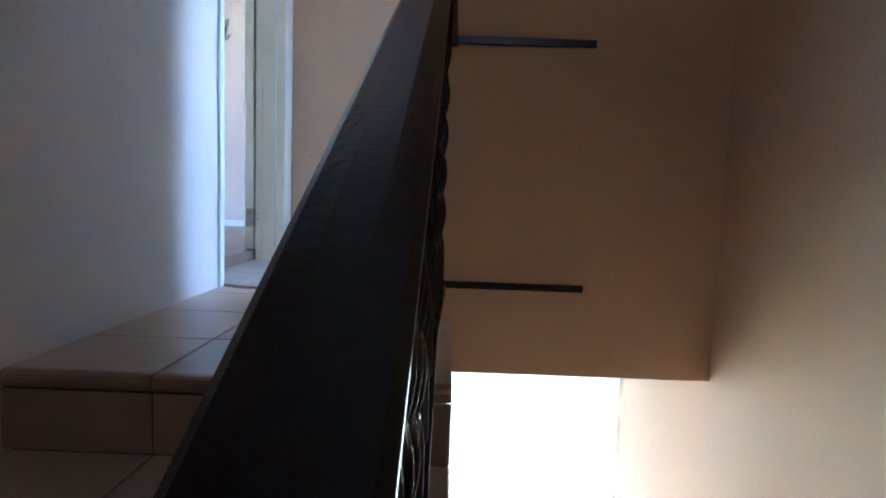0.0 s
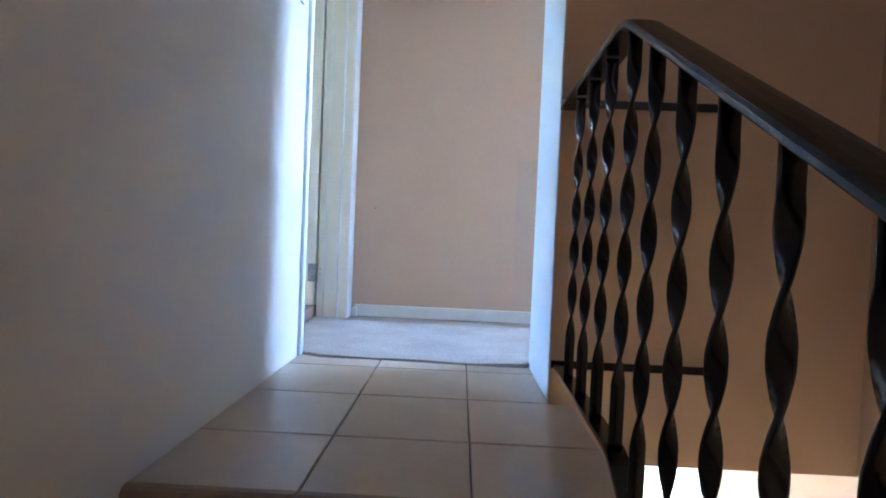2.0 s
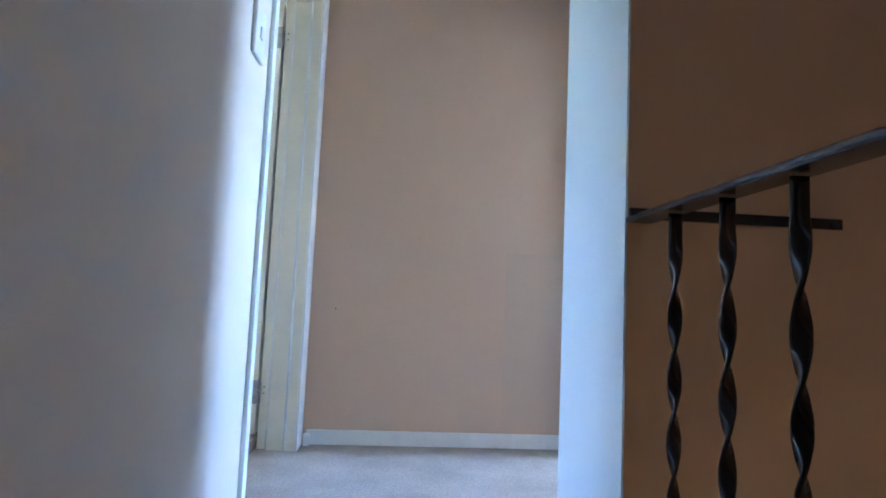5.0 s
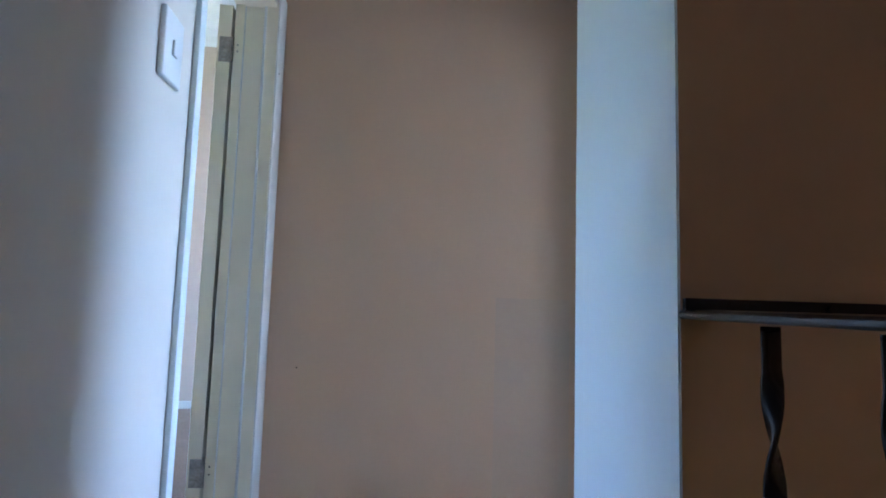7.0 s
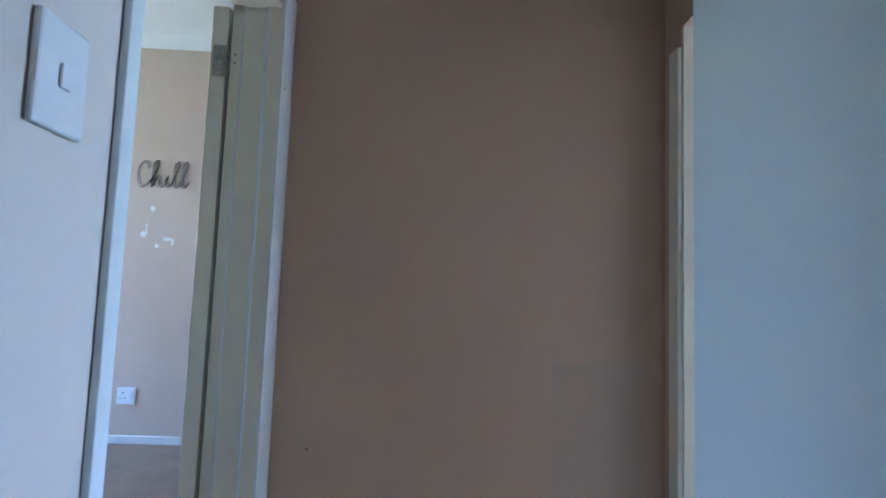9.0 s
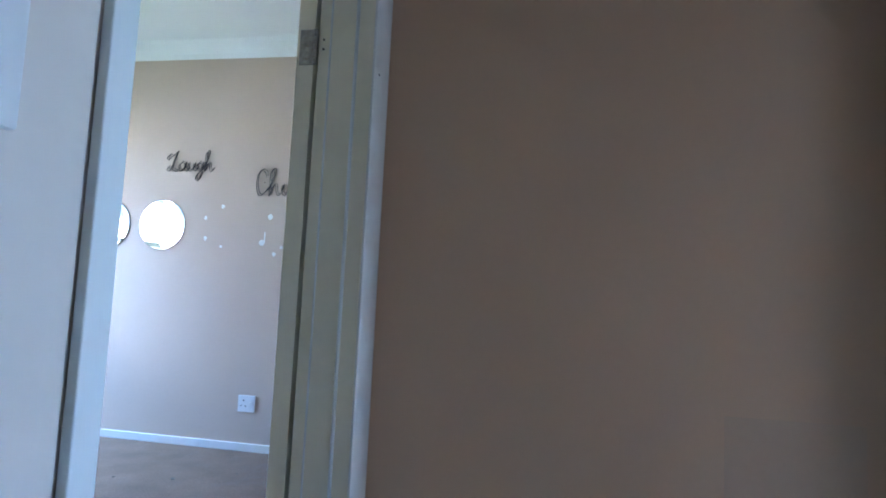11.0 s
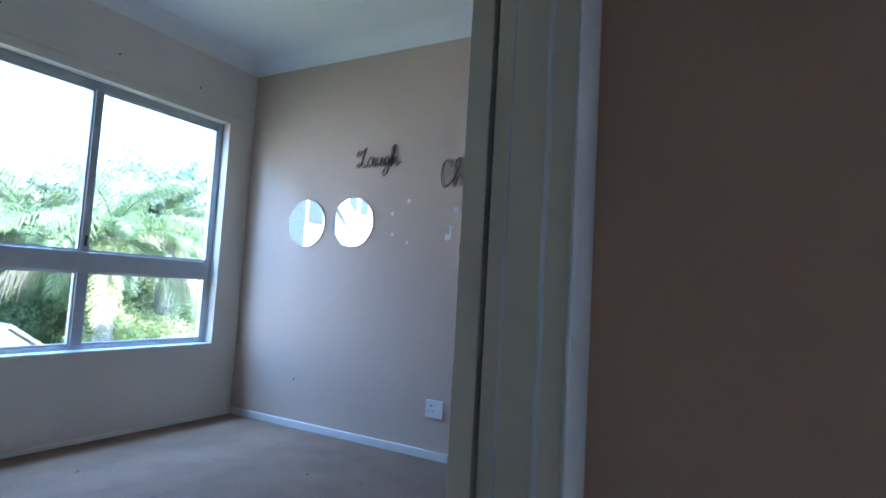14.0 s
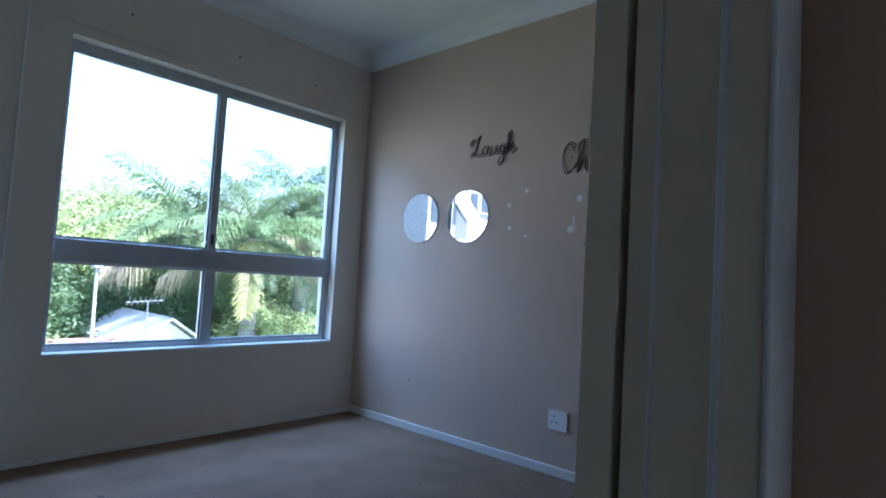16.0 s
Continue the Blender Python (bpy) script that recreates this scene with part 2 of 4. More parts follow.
bm = boxes((0.90, 1.838, 0.03, 0.49, -0.184, TOP))
for f in bm.faces:
    f.material_index = 1 if f.normal.y < -0.5 or f.normal.z < -0.5 else 0
bmesh.ops.bevel(bm, geom=[e for e in bm.edges if all(v.co.x < 0.95 for v in e.verts) and abs(e.verts[0].co.z - e.verts[1].co.z) > 1], offset=0.003, segments=2, affect="EDGES")
structure("wall_stub", bm, [PALE_DAYLIT_PAINT, STAIRWELL], "pale wall end, blue daylight in its colour, between hall and beige stairwell", "wall")
structure("wall_east", boxes((1.838, 2.0, -3.4, 0.37, -3.2, TOP), (1.838, 2.0, 0.37, 0.95, -3.2, -0.184)), STAIRWELL, "beige painted side wall of the stairwell", "wall")
structure("wall_south", boxes((-0.17, 2.0, -3.52, -3.4, -3.2, 1.2), (-0.17, 2.0, -3.52, -3.4, 2.3, TOP), (-0.17, 0.88, -3.52, -3.4, 1.2, 2.3), (1.72, 2.0, -3.52, -3.4, 1.2, 2.3)), STAIRWELL, "beige painted wall behind the stairs", "wall")
structure("wall_stair_end", boxes((0.0, 0.62, 0.80, 0.92, -3.2, -0.184), (0.62, 1.838, 0.80, 0.92, -3.2, -2.27), (0.62, 1.838, 0.80, 0.92, -0.36, -0.184)), STAIRWELL, "beige wall around the bright stair window", "wall")
structure("wall_hall_east", boxes((1.30, 1.42, 0.49, 0.58, 0, TOP), (1.30, 1.42, 1.36, HALL_END, 0, TOP), (1.30, 1.42, 0.58, 1.36, 2.04, TOP)), TAN_WARM_LIT, "tan hall wall with a doorway", "wall")
structure("wall_side_room", boxes((1.42, 3.7, 0.37, 0.49, 0, TOP), (1.42, 3.7, 2.9, 3.02, 0, TOP), (1.30, 1.42, HALL_END + 0.12, 3.02, 0, TOP),
                                  (3.5, 3.62, 0.49, 1.10, 0, TOP), (3.5, 3.62, 1.70, 2.9, 0, TOP), (3.5, 3.62, 1.10, 1.70, 0, 0.82), (3.5, 3.62, 1.10, 1.70, 2.08, TOP)), CREAM, "cream walls of the room across the hall", "wall")
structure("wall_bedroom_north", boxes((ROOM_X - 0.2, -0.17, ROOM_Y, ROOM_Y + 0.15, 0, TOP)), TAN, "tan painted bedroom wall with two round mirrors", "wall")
structure("wall_bedroom_south", boxes((ROOM_X - 0.2, -0.17, -0.42, -0.30, 0, TOP)), CREAM, "cream painted bedroom wall", "wall")
y0, y1, z0, z1 = WIN
structure("wall_bedroom_west", boxes((ROOM_X - 0.2, ROOM_X, -0.30, y0, 0, TOP), (ROOM_X - 0.2, ROOM_X, y1, ROOM_Y, 0, TOP), (ROOM_X - 0.2, ROOM_X, y0, y1, 0, z0), (ROOM_X - 0.2, ROOM_X, y0, y1, z1, TOP)), CREAM, "cream painted bedroom wall with a wide window", "wall")
structure("ceiling", boxes((ROOM_X - 0.35, 3.75, -3.6, ROOM_Y + 0.3, TOP, TOP + 0.12)), WHITE, "smooth white painted ceiling", "ceiling")
structure("floor_slab", boxes((0, 0.957, -0.62, 0.49, -0.184, -0.014), (0, 1.42, 0.49, HALL_END, -0.184, -0.014), (-0.17, 0, 0.489, 1.40, -0.184, -0.014), (ROOM_X - 0.2, -0.17, -0.42, ROOM_Y, -0.2, -0.014), (1.42, 3.62, 0.37, 3.02, -0.184, -0.002)), GROUT, "concrete floor slab under tiles and carpet", "floor")
structure("floor_below", boxes((0.0, 1.838, -3.4, 0.80, -3.4, -3.2)), TILE, "tiled floor at the foot of the stairs", "floor")


def cornice(name, path_a, path_b, inward):
    """A small plaster cove along a wall top."""
    a, b, n = Vector(path_a), Vector(path_b), Vector(inward)
    bm = bmesh.new()
    prof = [(0, 0)] + [(0.105 * (1 - math.cos(k * math.pi / 10)), -0.125 + 0.125 * math.sin(k * math.pi / 10)) for k in range(6)]
    rings = [[bm.verts.new(p + n * u + Vector((0, 0, v))) for u, v in prof] for p in (a, b)]
    for i in range(len(prof)):
        j = (i + 1) % len(prof)
        bm.faces.new((rings[0][i], rings[0][j], rings[1][j], rings[1][i]))
    bmesh.ops.recalc_face_normals(bm, faces=bm.faces)
    return tagged(part(name, bm, WHITE), "narrow white plaster cornice under the ceiling", "cornice", kind="structure")


cornice("trim_cornice_north", (ROOM_X, ROOM_Y - 0.001, TOP - 0.001), (-0.17, ROOM_Y - 0.001, TOP - 0.001), (0, -1, 0))
cornice("trim_cornice_west", (ROOM_X + 0.001, -0.30, TOP - 0.001), (ROOM_X + 0.001, ROOM_Y, TOP - 0.001), (1, 0, 0))

# carpet: a sheet in the hall and doorway, its front edge slightly curled, and one in the bedroom
bm = bmesh.new()
nx = 44
front = []
for i in range(nx + 1):
    x = 1.298 * i / nx + 0.001
    curl = 0.012 * (abs(x / 1.3 - 0.3) * 1.6) ** 2 + 0.002 * math.sin(x * 17)
    y = 0.448 + 0.05 * max(0, (0.10 - x) / 0.10) + 0.012 * math.sin(x * 6.0) + (0.05 if x > 0.9 else 0.0)
    front.append([bm.verts.new((x, y, -0.010)), bm.verts.new((x, y + 0.001, 0.008 + curl)), bm.verts.new((x, y + 0.04, 0.010 + curl * 0.4)), bm.verts.new((x, 0.62, 0.010)), bm.verts.new((x, HALL_END - 0.001, 0.010))])
for a, b in zip(front, front[1:]):
    for k in range(4):
        bm.faces.new((a[k], b[k], b[k + 1], a[k + 1]))
bmesh.ops.recalc_face_normals(bm, faces=bm.faces)
add_box(bm, -0.172, 0.001, 0.504, 1.385, -0.012, 0.0095)
structure("floor_hall_carpet", bm, LIT_CARPET, "worn carpet, paled for the hall daylight, with a curled front edge", "carpet")
bm = bmesh.new()
add_box(bm, ROOM_X + 0.001, -0.172, -0.299, ROOM_Y - 0.001, -0.012, 0.066)
structure("floor_carpet", bm, DIM_CARPET, "worn brown-beige carpet, darkened for the dimmer room, with small dark stains", "carpet")


def baseboard(name, rows, label):
    bm = bmesh.new()
    for r in rows:
        add_box(bm, *r, bevel=0.005)
    return tagged(part(name, bm, SKIRT), label, "baseboard", kind="structure")


# slightly greyer rectangle low on the right of the hall wall
structure("trim_grey_patch", boxes((0.92, 1.235, HALL_END - 0.0012, HALL_END - 0.0002, 0.10, 0.92)), PATCH, "faint greyish rectangle on the hall wall", "paint patch")
baseboard("baseboard_hall", [(0.030, 1.298, HALL_END - 0.014, HALL_END - 0.001, 0.009, 0.076), (0.021, 0.048, HALL_END - 0.045, HALL_END - 0.016, 0.009, 0.062)], "low white skirting on the tan hall wall")
baseboard("baseboard_bedroom_north", [(ROOM_X + 0.016, -0.22, ROOM_Y - 0.016, ROOM_Y - 0.001, 0.065, 0.120)], "white skirting along the tan bedroom wall")
baseboard("baseboard_bedroom_west", [(ROOM_X + 0.001, ROOM_X + 0.014, -0.29, ROOM_Y - 0.017, 0.065, 0.098)], "cream skirting under the bedroom window")


# ---- bedroom doorway ----
door = thing("door_1", (-0.17, 1.376, 0), "cream enamel door frame with its door folded back", "door", kind="structure")


def at_origin(bm, ob):
    bmesh.ops.translate(bm, verts=bm.verts, vec=-ob.location)
    return bm


def local_part(name, bm, mat, parent, label="", smooth=False):
    """A part whose mesh is given in world places, under a parent that is only moved."""
    base = parent.location if parent.parent is None else parent.location + parent.parent.location
    bmesh.ops.translate(bm, verts=bm.verts, vec=-base)
    return part(name, bm, mat, parent, label, smooth)


HEAD = 2.045
local_part("jamb", boxes((-0.166, -0.123, 1.379, 1.402, 0, HEAD), (-0.123, -0.044, 1.362, 1.402, 0, HEAD), (-0.044, 0.004, 1.350, 1.402, 0, HEAD), bevel=0.003), GLOSS, door)
local_part("jamb", boxes((-0.168, -0.125, 0.4895, 0.497, 0, HEAD), (-0.125, -0.002, 0.4895, 0.503, 0, HEAD), bevel=0.003), GLOSS, door)
local_part("head", boxes((-0.168, -0.125, 0.497, 1.379, HEAD - 0.005, 2.08), (-0.125, -0.002, 0.503, 1.362, HEAD - 0.02, 2.08), bevel=0.003), GLOSS, door)
# thin white rods along the two stepped edges of the frame
for bx, by in ((-0.1230, 1.3628), (-0.0440, 1.3508)):
    local_part("bead", add_rod(bmesh.new(), (bx, by, 0.012), (bx, by, HEAD - 0.02), 0.0030 if bx < -0.1 else 0.0052, sides=12), PLASTIC, door, "fine white line along the frame edge", smooth=True)
# near architrave in the same colour, blue daylight included
local_part("architrave", boxes((0.0005, 0.014, 0.465, 0.502, 0.0, 2.11), bevel=0.002), PALE_DAYLIT_PAINT, door)
local_part("architrave", boxes((0.0045, 0.0125, 1.344, HALL_END - 0.001, 0.009, 2.11), bevel=0.003), SKIRT, door)
local_part("architrave", boxes((0.0005, 0.012, 0.503, 1.342, 2.05, 2.11), bevel=0.003), GLOSS, door)
leaf = local_part("leaf", boxes((-0.227, -0.176, 1.376, 2.19, 0.072, 2.033), bevel=0.002), GLOSS, door, "cream door leaf folded back against the wall")
for zc in (0.252, 1.852):
    bm = bmesh.new()
    for k in range(5):
        add_rod(bm, (-0.170, 1.371, zc - 0.05 + 0.02 * k + 0.001), (-0.170, 1.371, zc - 0.05 + 0.02 * k + 0.0185), 0.0065, sides=12)
    add_box(bm, -0.218, -0.172, 1.3735, 1.3757, zc - 0.05, zc + 0.05)
    for dz in (-0.03, 0.012):
        add_rod(bm, (-0.200, 1.374, zc + dz), (-0.200, 1.3722, zc + dz), 0.0035, sides=8)
    local_part("hinge", bm, STEEL, door, "worn steel butt hinge")
    bm = bmesh.new()
    for dz in (-0.005, 0.022):
        add_rod(bm, (-0.15, 1.3795, zc + dz), (-0.15, 1.3775, zc + dz), 0.003, sides=8)
    local_part("screw_hole", bm, DARK, door)
local_part("paint_chip", add_rod(bmesh.new(), (0.0122, 1.381, 1.771), (0.0140, 1.381, 1.771), 0.0035, sides=7), DARK, door)

# doorway of the room across the hall
door_b = thing("door_2", (1.30, 1.36, 0), "pale painted frame of the doorway across the hall", "door", kind="structure")
local_part("architrave", boxes((1.284, 1.2995, 1.352, 1.418, 0.009, 1.97), bevel=0.004), GLOSS, door_b)
local_part("architrave", boxes((1.284, 1.2995, 0.522, 0.588, 0.009, 2.04), bevel=0.004), GLOSS, door_b)
local_part("jamb", boxes((1.2995, 1.418, 1.345, 1.3595, 0.009, 2.04), bevel=0.002), GLOSS, door_b)
local_part("jamb", boxes((1.2995, 1.418, 0.5805, 0.595, 0.009, 2.04), bevel=0.002), GLOSS, door_b)


# ---- bedroom window ----
def window_unit():
    win = thing("window_1", (ROOM_X - 0.10, y0, z0), "wide grey aluminium window of four panes", "window", kind="structure")
    xa, xb = ROOM_X - 0.125, ROOM_X - 0.080
    fr = bmesh.new()
    for r in ((xa, xb, y0 - 0.005, y0 + 0.022, z0, z1), (xa, xb, y1 - 0.040, y1 + 0.002, z0, z1), (xa, xb, y0 + 0.022, y1 - 0.040, z1 - 0.055, z1), (xa, xb, y0 + 0.022, y1 - 0.040, z0, z0 + 0.030)):
        add_box(fr, *r, bevel=0.003)
    local_part("window_frame", fr, ALU, win)
    local_part("transom", boxes((xa - 0.005, xb + 0.012, y0 + 0.02, y1 - 0.036, 1.125, 1.255), bevel=0.006), ALU, win)
    local_part("mullion", boxes((xa, xb + 0.004, 2.344, 2.388, 1.256, z1 - 0.055), bevel=0.004), ALU, win)
    local_part("mullion", boxes((xa, xb + 0.004, 2.339, 2.402, z0 + 0.030, 1.124), bevel=0.004), ALU, win)
    for a, b, c, d in ((y0 + 0.022, 2.344, 1.255, z1 - 0.055), (2.388, y1 - 0.04, 1.255, z1 - 0.055), (y0 + 0.022, 2.339, z0 + 0.03, 1.125), (2.402, y1 - 0.04, z0 + 0.03, 1.125)):
        sash = boxes((xa + 0.012, xb - 0.008, a, a + 0.012, c, d), (xa + 0.012, xb - 0.008, b - 0.012, b, c, d), (xa + 0.012, xb - 0.008, a + 0.012, b - 0.012, c, c + 0.014), (xa + 0.012, xb - 0.008, a + 0.012, b - 0.012, d - 0.012, d))
        local_part("sash", sash, ALU, win)
        pane = local_part("pane", boxes((xa + 0.020, xa + 0.024, a + 0.006, b - 0.006, c + 0.006, d - 0.006)), GLASS, win, "clear glass pane")
        pane.visible_shadow = False
    local_part("latch", boxes((xb + 0.004, xb + 0.016, 2.358, 2.376, 1.29, 1.36), bevel=0.003), BLACK, win, "small black latch")
    local_part("window_sill", boxes((xb - 0.01, ROOM_X + 0.012, y0 + 0.001, y1 - 0.001, z0 - 0.012, z0 + 0.004), bevel=0.003), SKIRT, win)
    return win


window_unit()
structure("trim_curtain_batten", boxes((ROOM_X + 0.0005, ROOM_X + 0.012, 1.29, ROOM_Y - 0.002, 2.43, 2.468), bevel=0.004), CREAM, "cream curtain batten above the window", "batten")
structure("trim_conduit", boxes((ROOM_X + 0.0005, ROOM_X + 0.010, 1.262, 1.274, 0.09, TOP - 0.1), bevel=0.003), PLASTIC, "thin white cable conduit on the wall", "conduit")
for yy, zz in ((2.42, 2.56), (3.03, 2.55), (1.75, 2.58)):
    tagged(part("wall_plug", add_rod(bmesh.new(), (ROOM_X - 0.004, yy, zz), (ROOM_X + 0.003, yy, zz), 0.007, sides=8), DARK), "dark empty screw plug above the window", "wall plug", "wall plugs")

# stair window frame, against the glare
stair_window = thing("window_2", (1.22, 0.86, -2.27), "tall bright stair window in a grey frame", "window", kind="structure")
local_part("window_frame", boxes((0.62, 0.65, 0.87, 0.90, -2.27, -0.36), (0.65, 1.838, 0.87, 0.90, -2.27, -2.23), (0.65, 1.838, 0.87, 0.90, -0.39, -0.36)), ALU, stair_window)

# pane tint added to hold down the outside light on the stairwell walls
local_part("pane", boxes((0.648, 1.837, 0.882, 0.888, -2.232, -0.388)), DIMMING_GLASS, stair_window, "grey pane darkened to cut the light from outside")


# unseen window, added around the stairwell fill lamp
added_window = thing("window_3", (1.30, -3.46, 1.2), "unseen high window added to hold the stairwell fill lamp", "window", kind="structure")
local_part("window_frame", boxes((0.88, 0.92, -3.48, -3.44, 1.2, 2.3), (1.68, 1.72, -3.48, -3.44, 1.2, 2.3), (0.92, 1.68, -3.48, -3.44, 1.2, 1.24), (0.92, 1.68, -3.48, -3.44, 2.26, 2.3)), ALU, added_window)
local_part("pane", boxes((0.918, 1.682, -3.463, -3.457, 1.238, 2.262)), OPAQUE_GLASS, added_window, "near-opaque pane behind the fill lamp")


# ---- stairs and landing tiles ----
RISE, GOING, EDGE, WIDTH = 0.175, 0.287, -0.660, 0.967
stairs = tagged(part("stairs", boxes(*[(0.001, WIDTH - 0.002, EDGE - GOING * n + 0.016, EDGE - GOING * (n - 1) + 0.12, -RISE * (n + 2.2), -RISE * n - 0.013) for n in range(1, 9)]), GROUT), "tiled staircase with brown rounded nosings", "stairs", kind="structure")
structure("floor_half_landing", boxes((0.0, 1.838, -3.4, EDGE - GOING * 8 + 0.015, -RISE * 9 - 0.2, -RISE * 9)), TILE, "beige tiled half landing", "floor")


# ---- iron railing ----
RX, RZ, SLOPE, BEND = 0.910, 0.889, 0.565, -0.652
railing = thing("stair_railing", (RX, -0.3, 0), "black wrought-iron stair railing with twisted bars", "railing")
END = -3.05


def rail_x(y):
    """The rail stands slightly askew to the wall."""
    if y > BEND:
        return 0.929 + (y - 0.03) * 0.022
    return 0.914 + (y - BEND) * 0.006


def rail_path(z, fine=True):
    pts = [(0.028, z), (BEND + 0.03, z)]
    if fine:
        pts += [(BEND, z - 0.005)]
    pts += [(BEND - 0.03, z - 0.03 * SLOPE), (END, z + (END - BEND) * SLOPE)]
    return [(rail_x(y), y, z) for y, z in pts]


prof = [(-0.030, -0.004), (-0.0265, -0.0075), (0.0265, -0.0075), (0.030, -0.004), (0.030, 0.002), (0.025, 0.006), (0.011, 0.0078), (-0.011, 0.0078), (-0.025, 0.006), (-0.030, 0.002)]
local_part("handrail", sweep(bmesh.new(), rail_path(RZ), prof), IRON, railing, "flat black iron handrail")
flat = [(-0.019, -0.005), (0.019, -0.005), (0.019, 0.005), (-0.019, 0.005)]
local_part("bottom_rail", sweep(bmesh.new(), rail_path(0.112), flat), IRON, railing)


def twisted_bar(height, turns=2.5, w=0.0260, t=0.0075):
    bm = bmesh.new()
    rings = []
    steps = 72
    for i in range(steps + 1):
        f = i / steps
        k = min(1, max(0, (f - 0.1525) / 0.775))
        k = k - 0.01 * math.sin(math.tau * k)
        a = math.pi / 2 + math.tau * turns * k
        c, s_ = math.cos(a), math.sin(a)
        ring = []
        q = 0.0022
        for u, v in ((-t / 2, -w / 2 + q), (-t / 2 + q, -w / 2), (t / 2 - q, -w / 2), (t / 2, -w / 2 + q), (t / 2, w / 2 - q), (t / 2 - q, w / 2), (-t / 2 + q, w / 2), (-t / 2, w / 2 - q)):
            ring.append(bm.verts.new((u * c - v * s_, u * s_ + v * c, f * height)))
        rings.append(ring)
    for r0, r1 in zip(rings, rings[1:]):
        for i in range(8):
            bm.faces.new((r0[i], r0[(i + 1) % 8], r1[(i + 1) % 8], r1[i]))
    bm.faces.new(rings[0][::-1])
    bm.faces.new(rings[-1])
    bmesh.ops.recalc_face_normals(bm, faces=bm.faces)
    return bm


bar_mesh = mesh_of("baluster", twisted_bar(0.764), IRON, smooth=True)
bar_ys = [-0.140, -0.312, -0.475, -0.640] + [-0.640 - 0.1268 * k for k in range(1, 19)]
for yy in bar_ys:
    drop = max(0.0, (BEND - yy) * SLOPE)
    piece("baluster", bar_mesh, railing, (rail_x(yy) - RX, yy + 0.3, 0.114 - drop))
for zz in (0.902, 0.114):
    local_part("wall_bar", boxes((0.905, 1.398, 0.020, 0.0295, zz - 0.012, zz + 0.012), bevel=0.002), IRON, railing, "flat iron strap bolted to the wall")
    for xx in (1.15, 1.375):
        local_part("bolt", add_rod(bmesh.new(), (xx, 0.0205, zz), (xx, 0.016, zz), 0.006, sides=10), IRON, railing)


# ---- fittings ----
def light_switch(y, z):
    sw = thing("light_switch", (0.0, y, z), "square white plastic light switch on the wall", "switch")
    part("plate", boxes((0.0005, 0.012, -0.049, 0.049, -0.070, 0.070), bevel=0.004), PLASTIC, sw)
    part("rocker", boxes((0.0121, 0.017, -0.010, 0.010, -0.016, 0.016), bevel=0.002), PLASTIC, sw)
    return sw


light_switch(0.328, 1.381)


def wall_socket(x, z):
    so = thing("wall_socket", (x, ROOM_Y, z), "white three-pin wall socket above the skirting", "socket")
    part("plate", boxes((-0.062, 0.062, -0.012, -0.0005, -0.056, 0.056), bevel=0.004), PLASTIC, so)
    part("rocker", boxes((0.022, 0.040, -0.017, -0.0121, -0.014, 0.014), bevel=0.002), PLASTIC, so)
    for dx, dz, r in ((-0.020, 0.022, 0.0055), (-0.036, -0.014, 0.0045), (-0.004, -0.014, 0.0045)):
        part("pin_hole", add_rod(bmesh.new(), (dx, -0.0124, dz), (dx, -0.011, dz), r, sides=12), BLACK, so)
    return so


wall_socket(-1.484, 0.381)


def round_mirror(x, z, r=0.183):
    mi = thing("round_mirror", (x, ROOM_Y, z), "frameless round mirror on the tan wall", "mirror", "round mirrors")
    part("backing", add_rod(bmesh.new(), (0, -0.0005, 0), (0, -0.006, 0), r, sides=72), DARK, mi)
    bm = bmesh.new()
    add_rod(bm, (0, -0.0062, 0), (0, -0.010, 0), r - 0.001, r - 0.004, sides=72)
    part("glass", bm, MIRROR, mi, "polished mirror glass")
    return mi


round_mirror(-2.690, 1.590)
round_mirror(-2.245, 1.592)


def smooth_stroke(points, per=7):
    """Points of a curve that runs through the given ones."""
    p = [Vector(q) for q in points]
    p = [2 * p[0] - p[1]] + p + [2 * p[-1] - p[-2]]
    out = []
    for k in range(1, len(p) - 2):
        for i in range(per):
            t = i / per
            out.append(0.5 * (2 * p[k] + (p[k + 1] - p[k - 1]) * t + (2 * p[k - 1] - 5 * p[k] + 4 * p[k + 1] - p[k + 2]) * t * t + (3 * p[k] - p[k - 1] - 3 * p[k + 1] + p[k + 2]) * t ** 3))
    return out + [p[-2]]


def letter(points, dx):
    return [(x + dx, z) for x, z in points]


